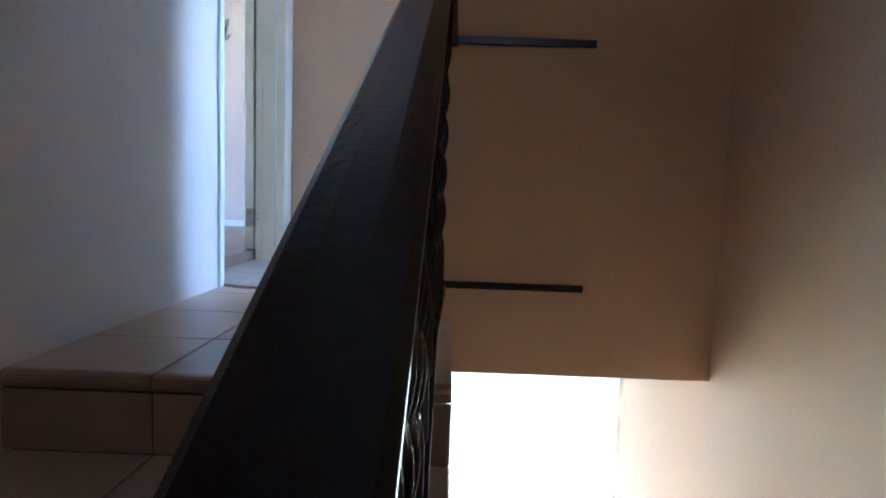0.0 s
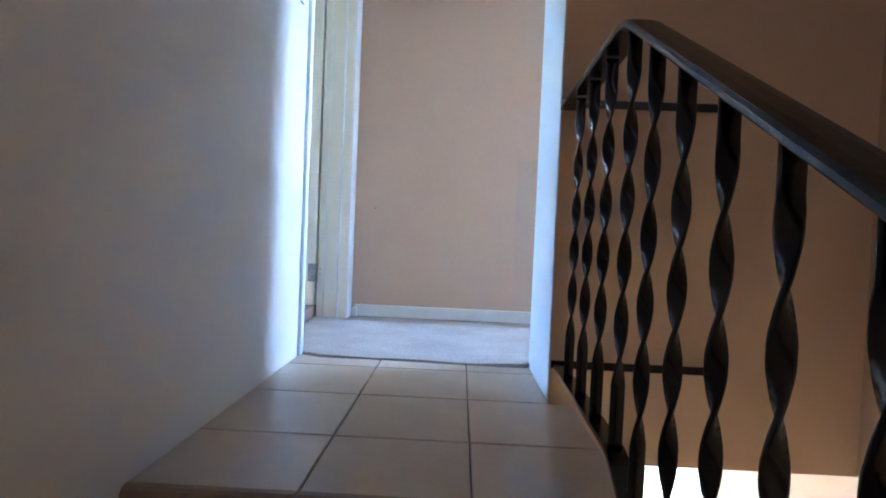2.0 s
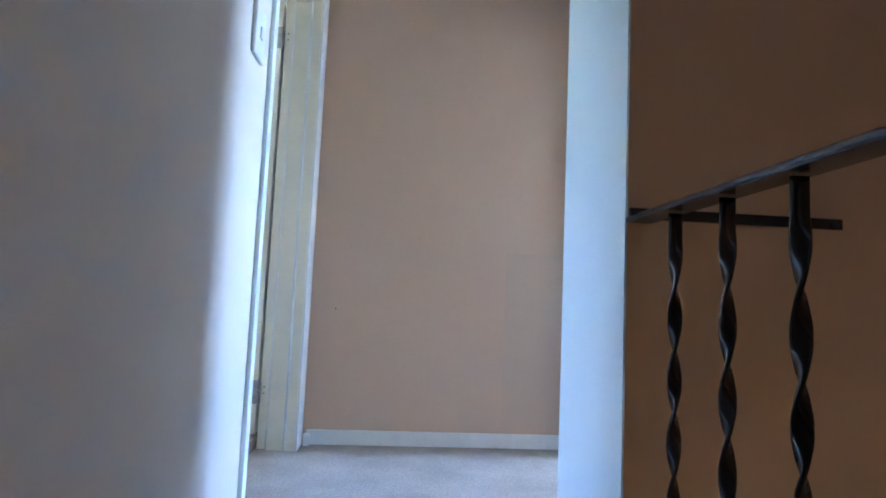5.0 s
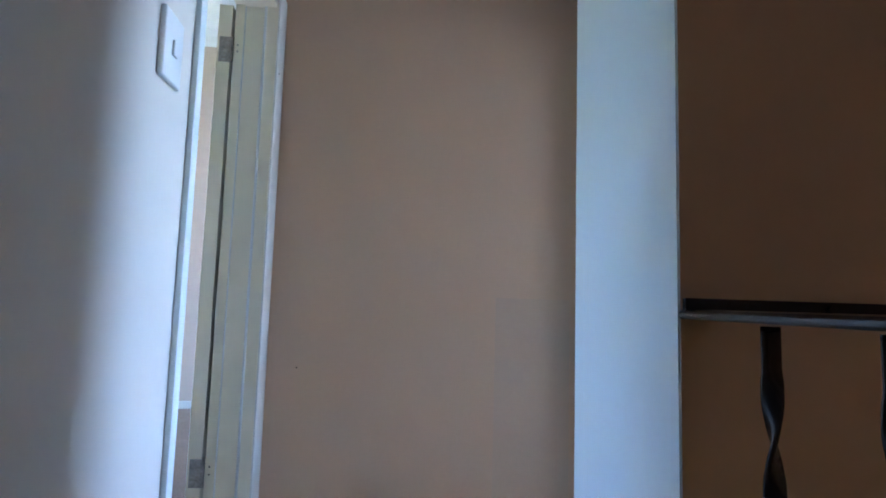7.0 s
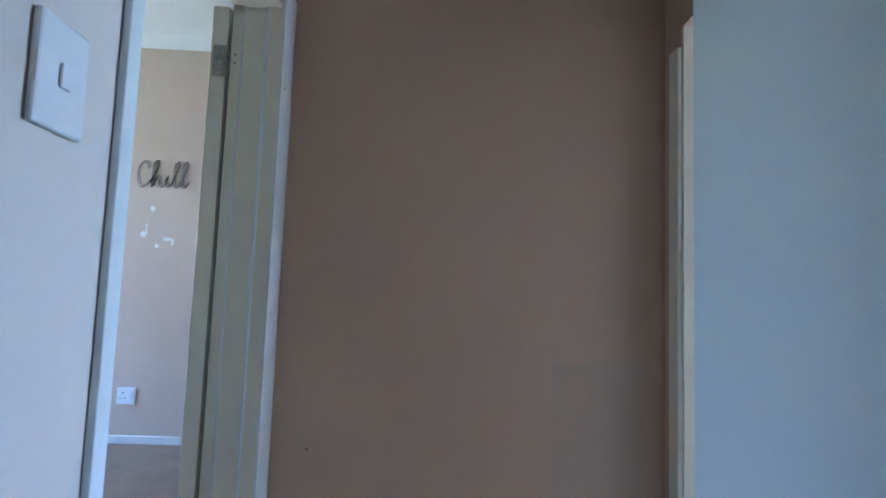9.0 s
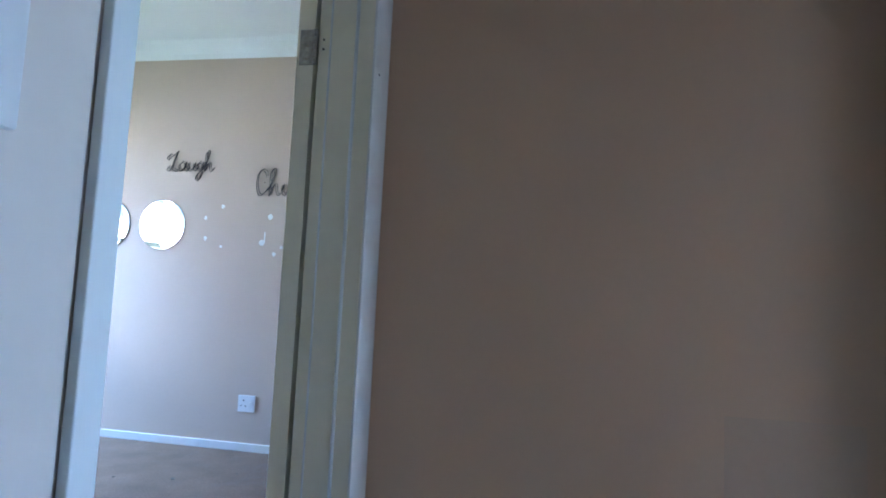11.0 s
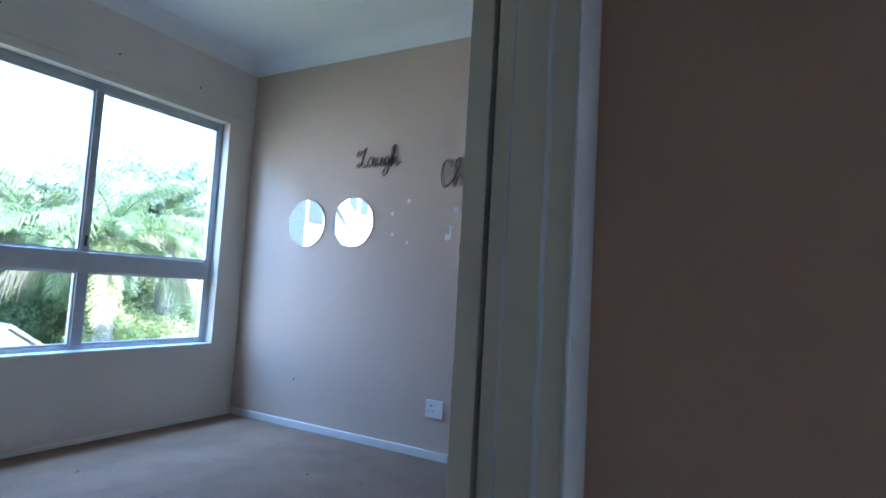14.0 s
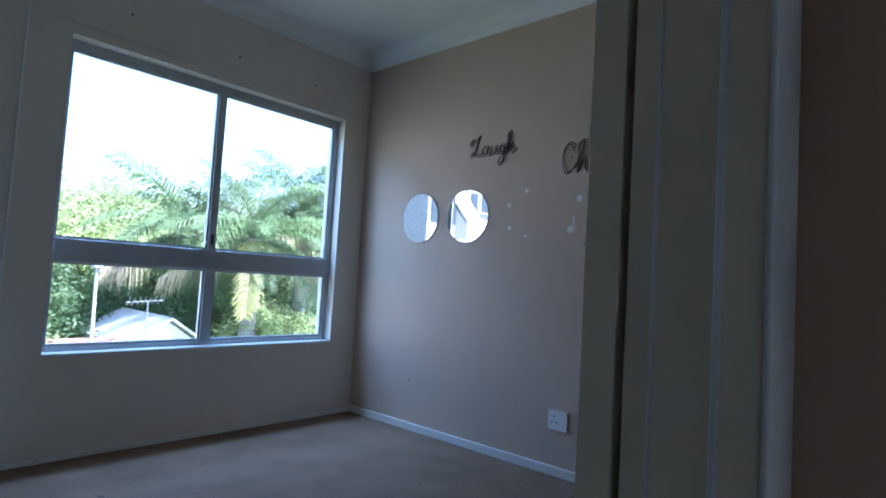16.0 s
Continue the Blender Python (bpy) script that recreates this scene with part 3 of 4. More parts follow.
SCRIPT = {
    "L": [(0.30, 1.35), (0.12, 1.20), (0.02, 1.42), (0.16, 1.66), (0.42, 1.52), (0.62, 1.78), (0.80, 1.92), (0.72, 1.62), (0.56, 1.05), (0.44, 0.45), (0.26, 0.10), (0.06, 0.18), (0.16, 0.42), (0.45, 0.26), (0.8, 0.06), (1.0, 0.3)],
    "a": [(0.45, 0.8), (0.2, 0.9), (0.0, 0.5), (0.15, 0.08), (0.4, 0.3), (0.5, 0.85), (0.5, 0.3), (0.65, 0.08), (0.8, 0.35)],
    "u": [(0.0, 0.85), (0.0, 0.3), (0.2, 0.08), (0.4, 0.4), (0.45, 0.85), (0.45, 0.3), (0.6, 0.1), (0.72, 0.35)],
    "g": [(0.4, 0.8), (0.12, 0.88), (0.0, 0.45), (0.15, 0.12), (0.36, 0.4), (0.42, 0.85), (0.38, -0.2), (0.16, -0.85), (-0.06, -0.6), (0.16, -0.1), (0.6, 0.4)],
    "h": [(0.0, 0.4), (0.25, 1.3), (0.3, 1.95), (0.12, 1.8), (0.1, 0.9), (0.1, 0.05), (0.25, 0.7), (0.42, 0.8), (0.48, 0.3), (0.6, 0.08), (0.78, 0.3)],
    "C": [(0.55, 1.45), (0.47, 1.82), (0.22, 1.9), (0.04, 1.4), (0.04, 0.6), (0.2, 0.08), (0.45, 0.2), (0.72, 0.75)],
    "i": [(0.0, 0.4), (0.08, 0.85), (0.08, 0.3), (0.22, 0.08), (0.38, 0.5)],
    "l": [(0.0, 0.5), (0.25, 1.5), (0.25, 1.9), (0.1, 1.7), (0.1, 0.4), (0.25, 0.08), (0.42, 0.5)],
}


def wire_word(letters, x0, x1, z0_, z1_, label):
    """A handwritten word of bent wire: each stroke a close pair of thin rods, just off the wall."""
    strokes = [letter(SCRIPT[c], dx) for c, dx in letters]
    allp = [q for s in strokes for q in s]
    ax, bx = min(q[0] for q in allp), max(q[0] for q in allp)
    az, bz = min(q[1] for q in allp), max(q[1] for q in allp)
    bm = bmesh.new()
    for s in strokes:
        for off in (-0.006, 0.006):
            pts = [(x0 + (x - ax) / (bx - ax) * (x1 - x0) + off, ROOM_Y - 0.010, z0_ + (z - az) / (bz - az) * (z1_ - z0_) + off) for x, z in s]
            run = smooth_stroke(pts)
            prev = None
            for k, p in enumerate(run):
                d = (run[min(k + 1, len(run) - 1)] - run[max(k - 1, 0)]).normalized()
                e = d.cross(Vector((0, 1, 0))).normalized()
                ring = [bm.verts.new(p + (e * math.cos(a) + Vector((0, 1, 0)) * math.sin(a)) * 0.0028) for a in (0, 1.257, 2.513, 3.77, 5.027)]
                if prev:
                    for m in range(5):
                        bm.faces.new((prev[m], prev[(m + 1) % 5], ring[(m + 1) % 5], ring[m]))
                prev = ring
    for x in (x0 + 0.05, x1 - 0.05):
        add_rod(bm, (x, ROOM_Y - 0.010, (z0_ + z1_) / 2), (x, ROOM_Y - 0.0003, (z0_ + z1_) / 2), 0.003, sides=6)
    return tagged(part("wire_word", bm, WIRE, smooth=True), label, "wall decoration", "wire words")


wire_word((("L", 0), ("a", 1.0), ("u", 1.75), ("g", 2.45), ("h", 3.0)), -2.240, -1.866, 1.925, 2.130, "grey wire word reading Laugh on the tan wall")
wire_word((("C", 0), ("h", 0.66), ("i", 1.40), ("l", 1.76), ("l", 2.16)), -1.520, -1.175, 1.822, 2.002, "grey wire word reading Chill on the tan wall")


def peel(x, z, w, h, shape="blob"):
    bm = bmesh.new()
    if shape == "note":
        add_rod(bm, (x - 0.012, ROOM_Y - 0.0002, z - 0.022), (x - 0.012, ROOM_Y - 0.002, z - 0.022), 0.022, sides=9)
        add_box(bm, x + 0.002, x + 0.012, ROOM_Y - 0.002, ROOM_Y - 0.0002, z - 0.02, z + 0.055)
    elif shape == "hook":
        add_box(bm, x - 0.035, x + 0.02, ROOM_Y - 0.002, ROOM_Y - 0.0002, z, z + 0.022)
        add_box(bm, x + 0.018, x + 0.038, ROOM_Y - 0.0022, ROOM_Y - 0.0002, z - 0.028, z + 0.014)
    else:
        ring = []
        rnd = random.Random(int(abs(x * 1000)))
        for k in range(9):
            a = math.tau * k / 9
            q = rnd.uniform(0.7, 1.1)
            ring.append((x + math.cos(a) * w * q / 2, z + math.sin(a) * h * q / 2))
        f = bm.faces.new([bm.verts.new((u, ROOM_Y - 0.0005, v)) for u, v in ring])
        ext = bmesh.ops.extrude_face_region(bm, geom=[f])["geom"]
        bmesh.ops.translate(bm, verts=[g for g in ext if isinstance(g, bmesh.types.BMVert)], vec=(0, -0.0015, 0))
        bmesh.ops.recalc_face_normals(bm, faces=bm.faces)
    return tagged(part("wall_sticker", bm, PEEL), "small white peeled sticker mark on the tan wall", "sticker", "sticker marks")


for row in ((-1.778, 1.737, 0.032, 0.034), (-1.905, 1.652, 0.028, 0.032), (-1.896, 1.505, 0.026, 0.034), (-1.772, 1.450, 0.022, 0.026), (-1.410, 1.668, 0.044, 0.042), (-1.450, 1.508, 0.05, 0.08, "note"), (-1.365, 1.408, 0.030, 0.036), (-1.288, 1.446, 0.06, 0.05, "hook")):
    peel(*row)
tagged(part("wall_mark", add_rod(bmesh.new(), (-2.707, ROOM_Y - 0.0003, 0.415), (-2.707, ROOM_Y - 0.002, 0.415), 0.006, sides=7), DARK), "tiny dark nail hole in the wall", "mark")
tagged(part("wall_mark", add_rod(bmesh.new(), (0.128, HALL_END - 0.0003, 0.623), (0.128, HALL_END - 0.002, 0.623), 0.0035, sides=7), DARK), "tiny dark nail hole in the wall", "mark")

# crumbs on the bedroom carpet
rnd = random.Random(5)
for k in range(14):
    x, y = rnd.uniform(-3.0, -0.7), rnd.uniform(1.6, 3.4)
    bm = bmesh.new()
    bmesh.ops.create_icosphere(bm, subdivisions=1, radius=0.5)
    sx, sy = rnd.uniform(0.012, 0.05), rnd.uniform(0.01, 0.025)
    a = rnd.uniform(0, 3)
    bmesh.ops.scale(bm, vec=(sx, sy, 0.006), verts=bm.verts)
    bmesh.ops.rotate(bm, matrix=Matrix.Rotation(a, 3, "Z"), verts=bm.verts)
    bmesh.ops.translate(bm, vec=(x, y, 0.067), verts=bm.verts)
    tagged(part("carpet_fluff", bm, BARK), "dark bit of fluff on the carpet", "fluff", "carpet fluff")


# ---- outdoors ----
GROUND = -3.3
structure("ground", boxes((-600, 600, -600, 600, GROUND - 0.5, GROUND)), GRASS, "green garden ground reaching the horizon", "ground")


def frond_mesh(name, length, start, end, mat, seed, leaflets=84, width=0.62, hang=0.5):
    """A palm frond along +x whose rib bends from one slope to another (degrees), with narrow leaflets on both sides."""
    rnd = random.Random(seed)
    bm = bmesh.new()
    steps = 40
    spine = [Vector((0, 0, 0))]
    for i in range(steps):
        a = radians(start + (end - start) * (i / steps) ** 0.8)
        spine.append(spine[-1] + Vector((math.cos(a), 0, math.sin(a))) * (length / steps))
    prev = None
    for i in range(0, steps + 1, 4):
        r = 0.032 * (1 - i / steps) + 0.006
        ring = [bm.verts.new(spine[i] + Vector((0, math.cos(a) * r, math.sin(a) * r))) for a in (0, 2.1, 4.2)]
        if prev:
            for k in range(3):
                bm.faces.new((prev[k], prev[(k + 1) % 3], ring[(k + 1) % 3], ring[k]))
        prev = ring
    for i in range(leaflets):
        s = 0.12 + 0.87 * i / leaflets
        k = min(steps - 1, int(s * steps))
        f = s * steps - k
        p, d = spine[k].lerp(spine[k + 1], f), (spine[k + 1] - spine[k]).normalized()
        size = width * (0.42 + 0.75 * math.sin(math.pi * min(1, s * 0.86 + 0.08))) * rnd.uniform(0.85, 1.1)
        lift = Vector((-d.z, 0, d.x))
        for side in (-1, 1):
            out = (Vector((0, side, 0)) * 0.8 + d * rnd.uniform(0.4, 0.75) + lift * rnd.uniform(-0.1, 0.45)).normalized()
            mid = p + out * size * 0.55
            tip = p + out * size * 0.95 + Vector((0, 0, -size * hang * rnd.uniform(0.5, 1.2)))
            w = d * 0.016
            a, b, c, e = bm.verts.new(p - w * 0.6), bm.verts.new(p + w * 0.6), bm.verts.new(mid + w), bm.verts.new(mid - w)
            bm.faces.new((a, b, c, e))
            bm.faces.new((e, c, bm.verts.new(tip)))
    return mesh_of(name, bm, mat)


FRONDS = {
    "upright": [frond_mesh("frond", 3.0, 82, 15, LEAF, 1), frond_mesh("frond", 2.7, 72, 0, LEAF, 2)],
    "arching": [frond_mesh("frond", 3.3, 48, -38, LEAF, 3), frond_mesh("frond", 3.1, 35, -45, LEAF, 5)],
    "drooping": [frond_mesh("frond", 3.0, 18, -78, LEAF, 6, hang=0.7), frond_mesh("frond", 2.8, 5, -80, LEAF, 7, hang=0.7)],
    "dry": [frond_mesh("frond", 3.15, 8, -92, LEAF_YELLOW, 8, leaflets=90, hang=0.3, width=0.46), frond_mesh("frond", 2.6, -14, -40, LEAF_DRY, 9, hang=1.2, width=0.58)],
}


def palm_tree(x, y, crown_z, seed, scale=1.0, fronds=30, dry=()):
    """A feather palm; dry lists (heading, kind) of yellowed fronds that hang under the crown."""
    rnd = random.Random(seed)
    tree = thing("palm_tree", (x, y, GROUND), "tall feathery palm with some yellowed fronds", "palm", "garden palms")
    bm = bmesh.new()
    h = crown_z - GROUND
    prev = None
    for i in range(40):
        f = i / 39
        r = (0.25 - 0.05 * f + 0.09 * max(0, f - 0.8) / 0.2) * (1.08 if i % 2 else 0.95) * scale
        ring = [bm.verts.new((math.cos(a) * r + 0.1 * f * f, math.sin(a) * r, f * h)) for a in [math.tau * k / 14 for k in range(14)]]
        if prev:
            for k in range(14):
                bm.faces.new((prev[k], prev[(k + 1) % 14], ring[(k + 1) % 14], ring[k]))
        prev = ring
    bm.faces.new(prev)
    part("trunk", bm, PALM_BARK, tree, smooth=True)

    def hang_frond(mesh, heading, roll, size):
        ob = new("frond", mesh)
        ob.parent = tree
        ob.matrix_basis = Matrix.Translation((0.1, 0, h - 0.05)) @ Euler((0, 0, heading)).to_matrix().to_4x4() @ Euler((roll, 0, 0)).to_matrix().to_4x4() @ Matrix.Scale(size, 4)

    for k in range(fronds):
        f = k / fronds
        kind_ = "drooping" if f < 0.30 else "arching" if f < 0.70 else "upright"
        hang_frond(FRONDS[kind_][rnd.randrange(2)], k * 2.39996 + rnd.uniform(-0.25, 0.25), rnd.uniform(-0.35, 0.35), scale * rnd.uniform(0.82, 1.1))
    for heading, n in dry:
        hang_frond(FRONDS["dry"][n], heading, 0.0, scale)
    return tree


palm_tree(-13.5, 8.28, 1.95, 11, 0.95, 26, ((-0.56, 0), (1.06, 1), (1.5, 1), (0.7, 1), (-2.2, 1)))
palm_tree(-16.2, 7.8, 2.05, 12, 0.95, 28, ((-2.1, 1), (-1.7, 1), (-1.3, 1)))
palm_tree(-17.2, 12.3, 3.0, 13, 1.1, 30, ((-1.0, 1), (-0.3, 0)))


def crown_mesh(name, mat, seed, radius, clumps, leaves, leaf):
    """Many small leaf blades gathered in uneven clumps."""
    rnd = random.Random(seed)
    verts, faces = [], []
    for c in range(clumps):
        a, e = rnd.uniform(0, math.tau), math.asin(rnd.uniform(-0.5, 1.0))
        q = radius * rnd.uniform(0.45, 1.0)
        centre = Vector((math.cos(a) * math.cos(e) * q, math.sin(a) * math.cos(e) * q, math.sin(e) * q * 0.75))
        cr = radius * rnd.uniform(0.18, 0.36)
        for k in range(leaves):
            d = Vector((rnd.gauss(0, 1), rnd.gauss(0, 1), rnd.gauss(0, 0.8))).normalized()
            p = centre + d * cr * rnd.uniform(0.55, 1.0)
            u = Vector((rnd.gauss(0, 1), rnd.gauss(0, 1), rnd.gauss(0, 0.6))).normalized() * leaf * rnd.uniform(0.6, 1.2)
            w = u.cross(d).normalized() * leaf * 0.42
            b = len(verts)
            verts += [p - u, p + w, p + u, p - w]
            faces.append((b, b + 1, b + 2, b + 3))
    me = bpy.data.meshes.new(name)
    me.from_pydata([tuple(v) for v in verts], [], faces)
    me.materials.append(mat)
    return me


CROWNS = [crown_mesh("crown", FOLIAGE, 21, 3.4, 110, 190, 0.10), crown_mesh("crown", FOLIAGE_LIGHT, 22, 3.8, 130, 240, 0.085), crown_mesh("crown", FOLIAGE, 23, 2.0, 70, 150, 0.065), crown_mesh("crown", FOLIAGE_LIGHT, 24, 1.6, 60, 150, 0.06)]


def leafy_tree(x, y, z, kind_, scale, label, category="tree"):
    tree = thing("leafy_tree" if kind_ < 2 else "bush", (x, y, GROUND), label, category, "garden trees" if kind_ < 2 else "garden bushes")
    h = z - GROUND
    bm = bmesh.new()
    r = 0.16 * scale if kind_ < 2 else 0.05
    add_rod(bm, (0, 0, 0), (0.1, 0.05, h * 0.62), r, r * 0.65, 9)
    for k in range(5):
        a = k * 1.256 + x
        add_rod(bm, (0.1, 0.05, h * 0.6), (math.cos(a) * 1.3 * scale, math.sin(a) * 1.3 * scale, h * 0.6 + h * 0.38), r * 0.55, r * 0.15, 7)
    part("trunk", bm, BARK, tree)
    ob = new("crown", CROWNS[kind_])
    ob.parent = tree
    ob.matrix_basis = Matrix.Translation((0, 0, h)) @ Euler((0, 0, x * 1.7)).to_matrix().to_4x4() @ Matrix.Scale(scale, 4)
    return tree


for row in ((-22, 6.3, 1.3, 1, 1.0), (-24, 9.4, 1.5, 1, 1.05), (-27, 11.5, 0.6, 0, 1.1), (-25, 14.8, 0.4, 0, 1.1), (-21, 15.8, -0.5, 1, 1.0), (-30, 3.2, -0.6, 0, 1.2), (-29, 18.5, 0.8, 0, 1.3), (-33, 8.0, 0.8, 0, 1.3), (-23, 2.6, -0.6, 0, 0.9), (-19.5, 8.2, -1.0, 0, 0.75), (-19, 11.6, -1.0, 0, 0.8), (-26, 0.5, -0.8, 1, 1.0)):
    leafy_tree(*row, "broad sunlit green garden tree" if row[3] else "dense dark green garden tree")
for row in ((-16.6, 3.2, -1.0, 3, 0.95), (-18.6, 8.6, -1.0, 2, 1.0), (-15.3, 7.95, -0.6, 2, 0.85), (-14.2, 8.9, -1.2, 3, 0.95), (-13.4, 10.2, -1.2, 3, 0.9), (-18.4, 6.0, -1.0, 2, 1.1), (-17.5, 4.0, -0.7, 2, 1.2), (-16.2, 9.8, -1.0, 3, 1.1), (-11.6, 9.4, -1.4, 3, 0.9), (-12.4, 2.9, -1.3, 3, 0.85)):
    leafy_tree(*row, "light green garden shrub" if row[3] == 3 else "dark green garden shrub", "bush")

# small gabled outbuilding, its wall, aerial and pole
house = thing("garden_house", (-14.0, 6.5, GROUND), "small white house with a pale gabled roof", "house")
bm = bmesh.new()
A = [Vector((x, y, z)) for x in (-17.0, -14.0) for y, z in ((5.5, GROUND), (7.2, GROUND), (7.2, -0.76), (6.5, -0.26), (5.5, -0.76))]
va = [bm.verts.new(p) for p in A]
bm.faces.new(va[5:])
bm.faces.new(va[:5][::-1])
for k in range(5):
    bm.faces.new((va[k], va[(k + 1) % 5], va[5 + (k + 1) % 5], va[5 + k]))
bmesh.ops.recalc_face_normals(bm, faces=bm.faces)
local_part("wall", bm, RENDER_WHITE, house)
for sgn in (-1, 1):
    bm = bmesh.new()
    quad = [Vector((-17.2, 6.5, -0.21)), Vector((-13.8, 6.5, -0.21)), Vector((-13.8, 6.5 + (1.15 if sgn < 0 else 0.85) * sgn, -0.80)), Vector((-17.2, 6.5 + (1.15 if sgn < 0 else 0.85) * sgn, -0.80))]
    lo = [bm.verts.new(p) for p in quad]
    hi = [bm.verts.new(p + Vector((0, 0, 0.07))) for p in quad]
    bm.faces.new(lo[::-1])
    bm.faces.new(hi)
    for k in range(4):
        bm.faces.new((lo[k], lo[(k + 1) % 4], hi[(k + 1) % 4], hi[k]))
    bmesh.ops.recalc_face_normals(bm, faces=bm.faces)
    local_part("roof", bm, ROOFING, house)
tagged(part("garden_wall", boxes((-14.6, -14.4, 2.0, 5.45, GROUND, -0.74), (-14.65, -14.35, 2.0, 5.45, -0.74, -0.67)), BRICK), "long red brick garden wall", "wall", kind="structure")
aerial = thing("tv_aerial", (-14.4, 6.12, -0.72), "thin metal television aerial on the roof", "aerial")
bm = bmesh.new()
add_rod(bm, (0, 0, -0.1), (0, 0, 0.95), 0.015, sides=8)
part("mast", bm, POST_GREY, aerial)
bm = bmesh.new()
add_rod(bm, (0, -0.5, 0.90), (0, 0.35, 0.96), 0.014, sides=6)
for k in range(7):
    yy = -0.45 + k * 0.12
    add_rod(bm, (-0.12, yy, 0.91 + 0.07 * (yy + 0.5) - 0.10), (0.12, yy, 0.91 + 0.07 * (yy + 0.5) + 0.10), 0.008, sides=5)
part("antenna", bm, POST_GREY, aerial)
post = thing("lamp_post", (-13.5, 4.73, GROUND), "slim white metal lamp post in the garden", "post")
part("pole", add_rod(bmesh.new(), (0, 0, 0), (0.0, -0.06, 4.3), 0.045, 0.032, 12), POST_GREY, post)
bm = bmesh.new()
add_box(bm, -0.14, 0.14, -0.15, 0.03, 4.28, 4.37, bevel=0.03)
part("lamp_head", bm, POST_GREY, post)


# neighbouring apartment block, seen in the round mirrors
block = thing("apartment_building", (-14.5, -9.0, GROUND), "white apartment block with a blue-grey stair tower", "building")
local_part("wall", boxes((-22.0, -14.5, -16.0, -8.4, GROUND, 5.6), (-22.0, -14.9, -6.6, -3.0, GROUND, 3.0)), RENDER_WHITE, block)
local_part("tower", boxes((-21.0, -14.0, -8.38, -7.2, GROUND, 7.4)), BLUEGREY, block, "blue-grey rendered stair tower")
local_part("roof", boxes((-22.3, -14.2, -16.2, -8.42, 5.6, 5.85)), ROOFING, block)
# dark flat panel on the wall, painted as the shade behind the stair
local_part("stair_recess", boxes((-14.498, -14.42, -12.8, -10.5, 2.5, 5.2)), SHADE_GREY, block, "flat dark grey panel standing for the shade behind the outside stair")
bm = bmesh.new()
slope_ring = [(-13.0, 2.2), (-10.4, 4.3), (-10.4, 5.1), (-13.0, 3.0)]
faces = [[bm.verts.new((x, y, z)) for y, z in slope_ring] for x in (-14.415, -14.28)]
bm.faces.new(faces[0])
bm.faces.new(faces[1][::-1])
for k in range(4):
    bm.faces.new((faces[0][k], faces[0][(k + 1) % 4], faces[1][(k + 1) % 4], faces[1][k]))
bmesh.ops.recalc_face_normals(bm, faces=bm.faces)
local_part("stair_parapet", bm, RENDER_WHITE, block)
for yy in (-12.3, -11.55):
    pane_box = new("window")
    pane_box.parent = block
    part("frame", boxes((0.075, 0.11, yy + 9.0 - 0.33, yy + 9.0 + 0.33, 4.1 - GROUND, 4.95 - GROUND)), RENDER_WHITE, pane_box)
    part("pane", boxes((0.112, 0.12, yy + 9.0 - 0.27, yy + 9.0 + 0.27, 4.16 - GROUND, 4.89 - GROUND)), DARKGLASS, pane_box)
for floor_z in (-1.9, 0.9, 3.4):
    for yy in (-9.4, -10.7, -12.1, -13.6):
        w = thing("window", (0, 0, 0), "dark glazed apartment window", "")
        w.parent = block
        del w["label"]
        part("frame", boxes((0.012, 0.05, yy + 9.0 - 0.46, yy + 9.0 + 0.46, floor_z - GROUND - 0.06, floor_z - GROUND + 1.26)), ALU, w)
        part("pane", boxes((0.052, 0.06, yy + 9.0 - 0.40, yy + 9.0 + 0.40, floor_z - GROUND, floor_z - GROUND + 1.20)), DARKGLASS, w)
    local_part("balcony", boxes((-14.49, -13.4, -13.0, -10.1, floor_z - 0.75, floor_z - 0.60), (-13.5, -13.4, -13.0, -10.1, floor_z - 0.60, floor_z + 0.25)), RENDER_WHITE, block)


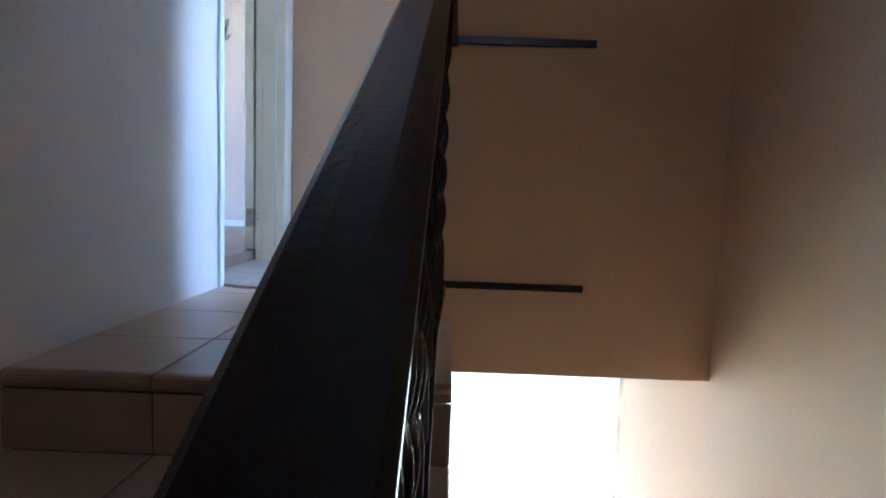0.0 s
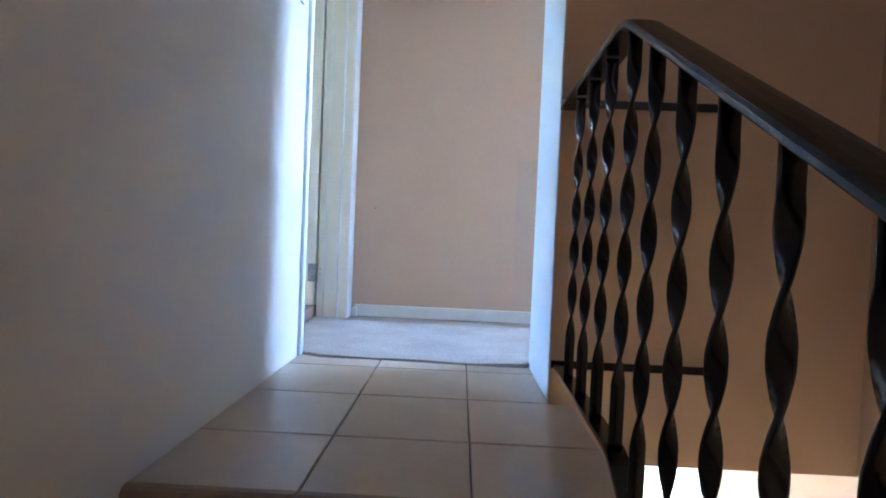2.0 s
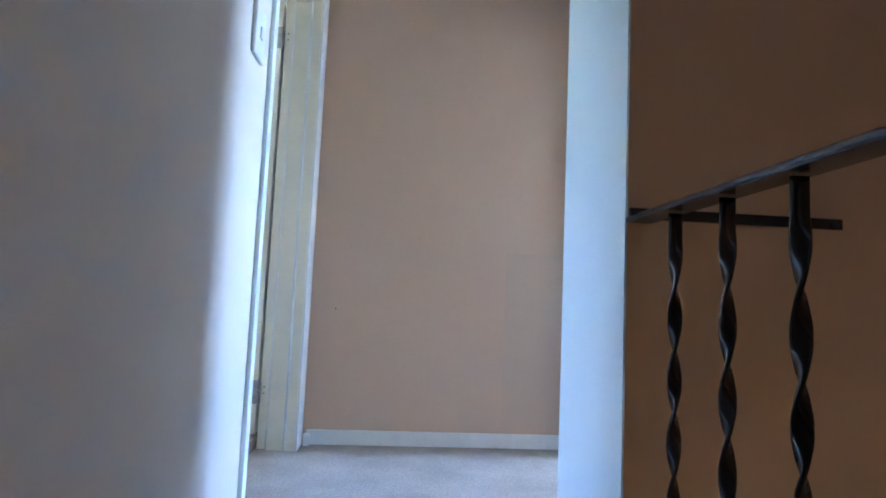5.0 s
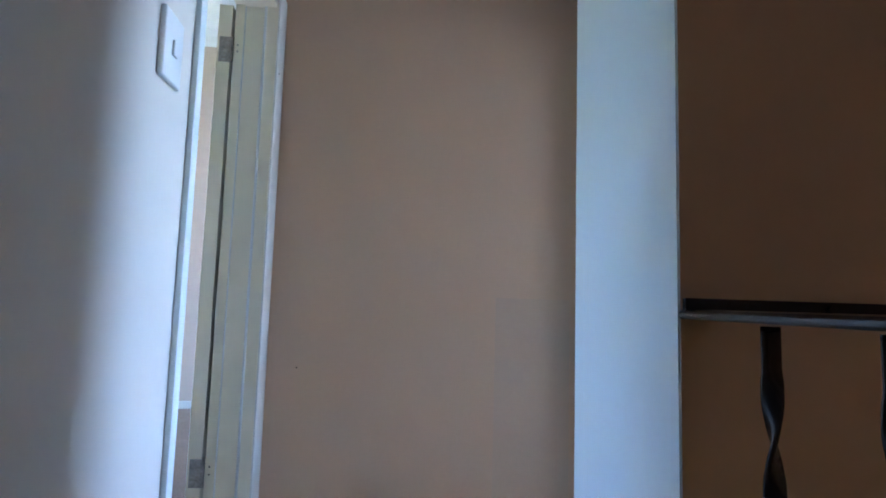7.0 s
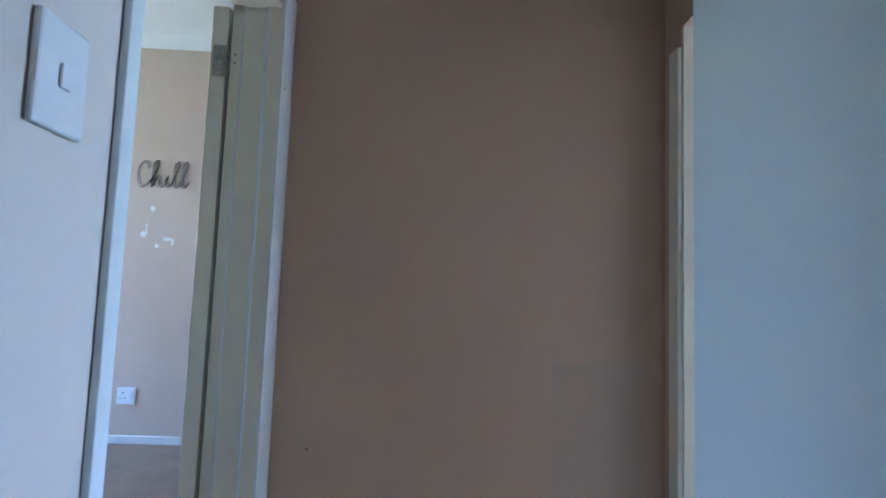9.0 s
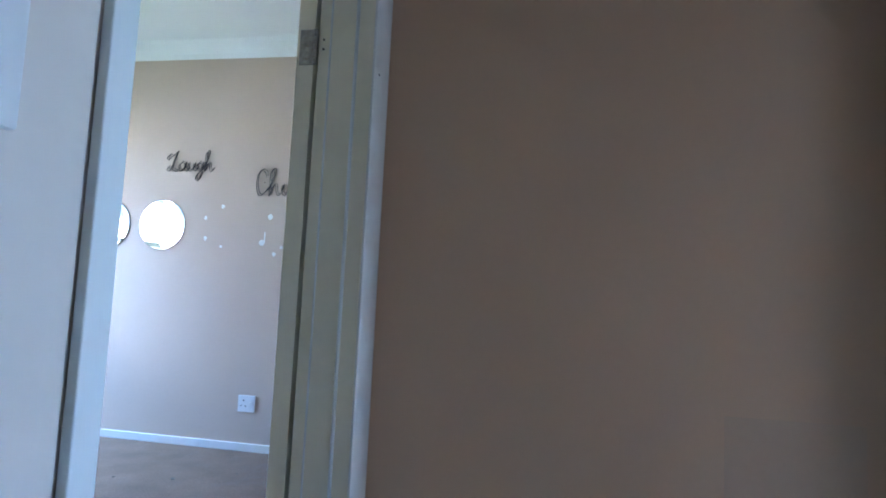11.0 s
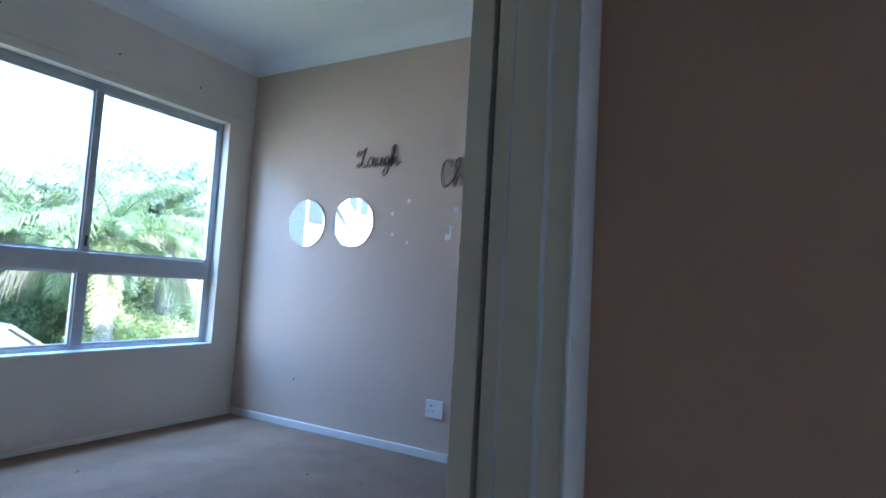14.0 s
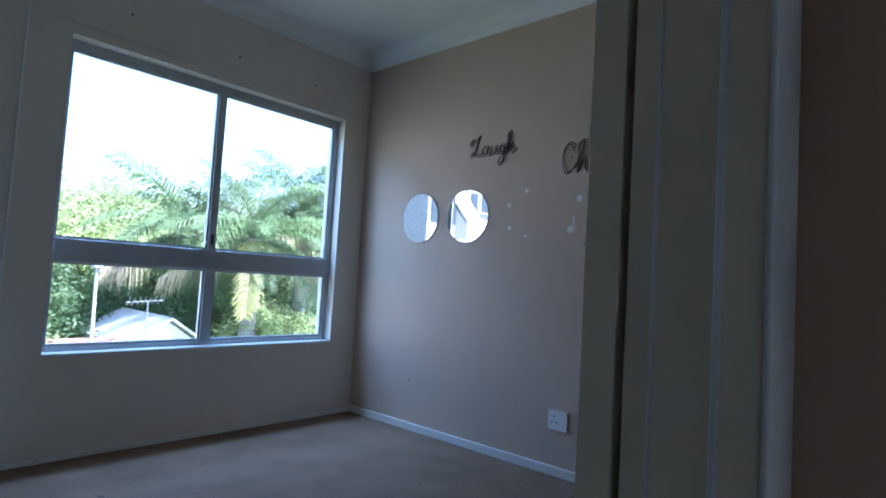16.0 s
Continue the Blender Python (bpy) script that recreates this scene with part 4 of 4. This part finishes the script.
# ---- tiles, last ----
def tile_mesh(name, sx, sy, sz, mat, bevel=0.0025):
    bm = bmesh.new()
    add_box(bm, 0, sx, 0, sy, -sz, 0)
    bmesh.ops.bevel(bm, geom=[e for e in bm.edges if all(v.co.z > -1e-4 for v in e.verts)], offset=bevel, segments=1, affect="EDGES")
    return mesh_of(name, bm, mat)


def nosing_mesh(sx):
    bm = bmesh.new()
    prof2 = [(0.0, 0.0), (-0.010, -0.001), (-0.019, -0.006), (-0.024, -0.015), (-0.024, -0.024), (-0.019, -0.033), (-0.010, -0.038), (0.0, -0.040)]
    rings = [[bm.verts.new((x, a, b)) for a, b in prof2] for x in (0, sx)]
    n = len(prof2)
    for i in range(n):
        j = (i + 1) % n
        bm.faces.new((rings[0][i], rings[0][j], rings[1][j], rings[1][i]))
    bm.faces.new(rings[0])
    bm.faces.new(rings[1][::-1])
    bmesh.ops.recalc_face_normals(bm, faces=bm.faces)
    return mesh_of("nosing", bm, NOSE)


landing = tagged(part("floor_landing", boxes((0.0, WIDTH - 0.01, -0.615, 0.445, -0.0135, -0.0125)), GROUT), "beige square-tiled landing floor", "floor", kind="structure")
JOINT = 0.004
cols = [(0.001, 0.3265), (0.3265 + JOINT, 0.655), (0.655 + JOINT, WIDTH)]
for c0, c1 in cols:
    for r0, r1 in ((-0.637, -0.3475), (-0.3425, -0.0025), (0.0025, 0.3425), (0.3475, 0.52)):
        c1_ = 0.899 if r1 > 0.03 and c1 > 0.9 else c1
        piece("tile", tile_mesh("tile", c1_ - c0, r1 - r0, 0.0124, TILE), landing, (c0, r0, random.uniform(-0.0006, 0.0)))
nosings = [nosing_mesh(c1 - c0) for c0, c1 in cols]
risers, treads = [], []
for c0, c1 in cols:
    bm = boxes((0, c1 - c0, -0.010, 0, -(RISE - 0.042), 0))
    risers.append(mesh_of("riser_tile", bm, SHADED_RISER))
    treads.append(tile_mesh("tread_tile", c1 - c0, GOING - 0.018, 0.0124, TILE))
for n in range(0, 9):
    y, z = EDGE - GOING * n, -RISE * n
    for (c0, c1), a, b, c in zip(cols, nosings, risers, treads):
        piece("nosing", a, stairs if n else landing, (c0, y + 0.022, z))
        piece("riser_tile", b, stairs, (c0, y + 0.016, z - 0.041))
        if n:
            piece("tread_tile", c, stairs, (c0, y + 0.023, z))
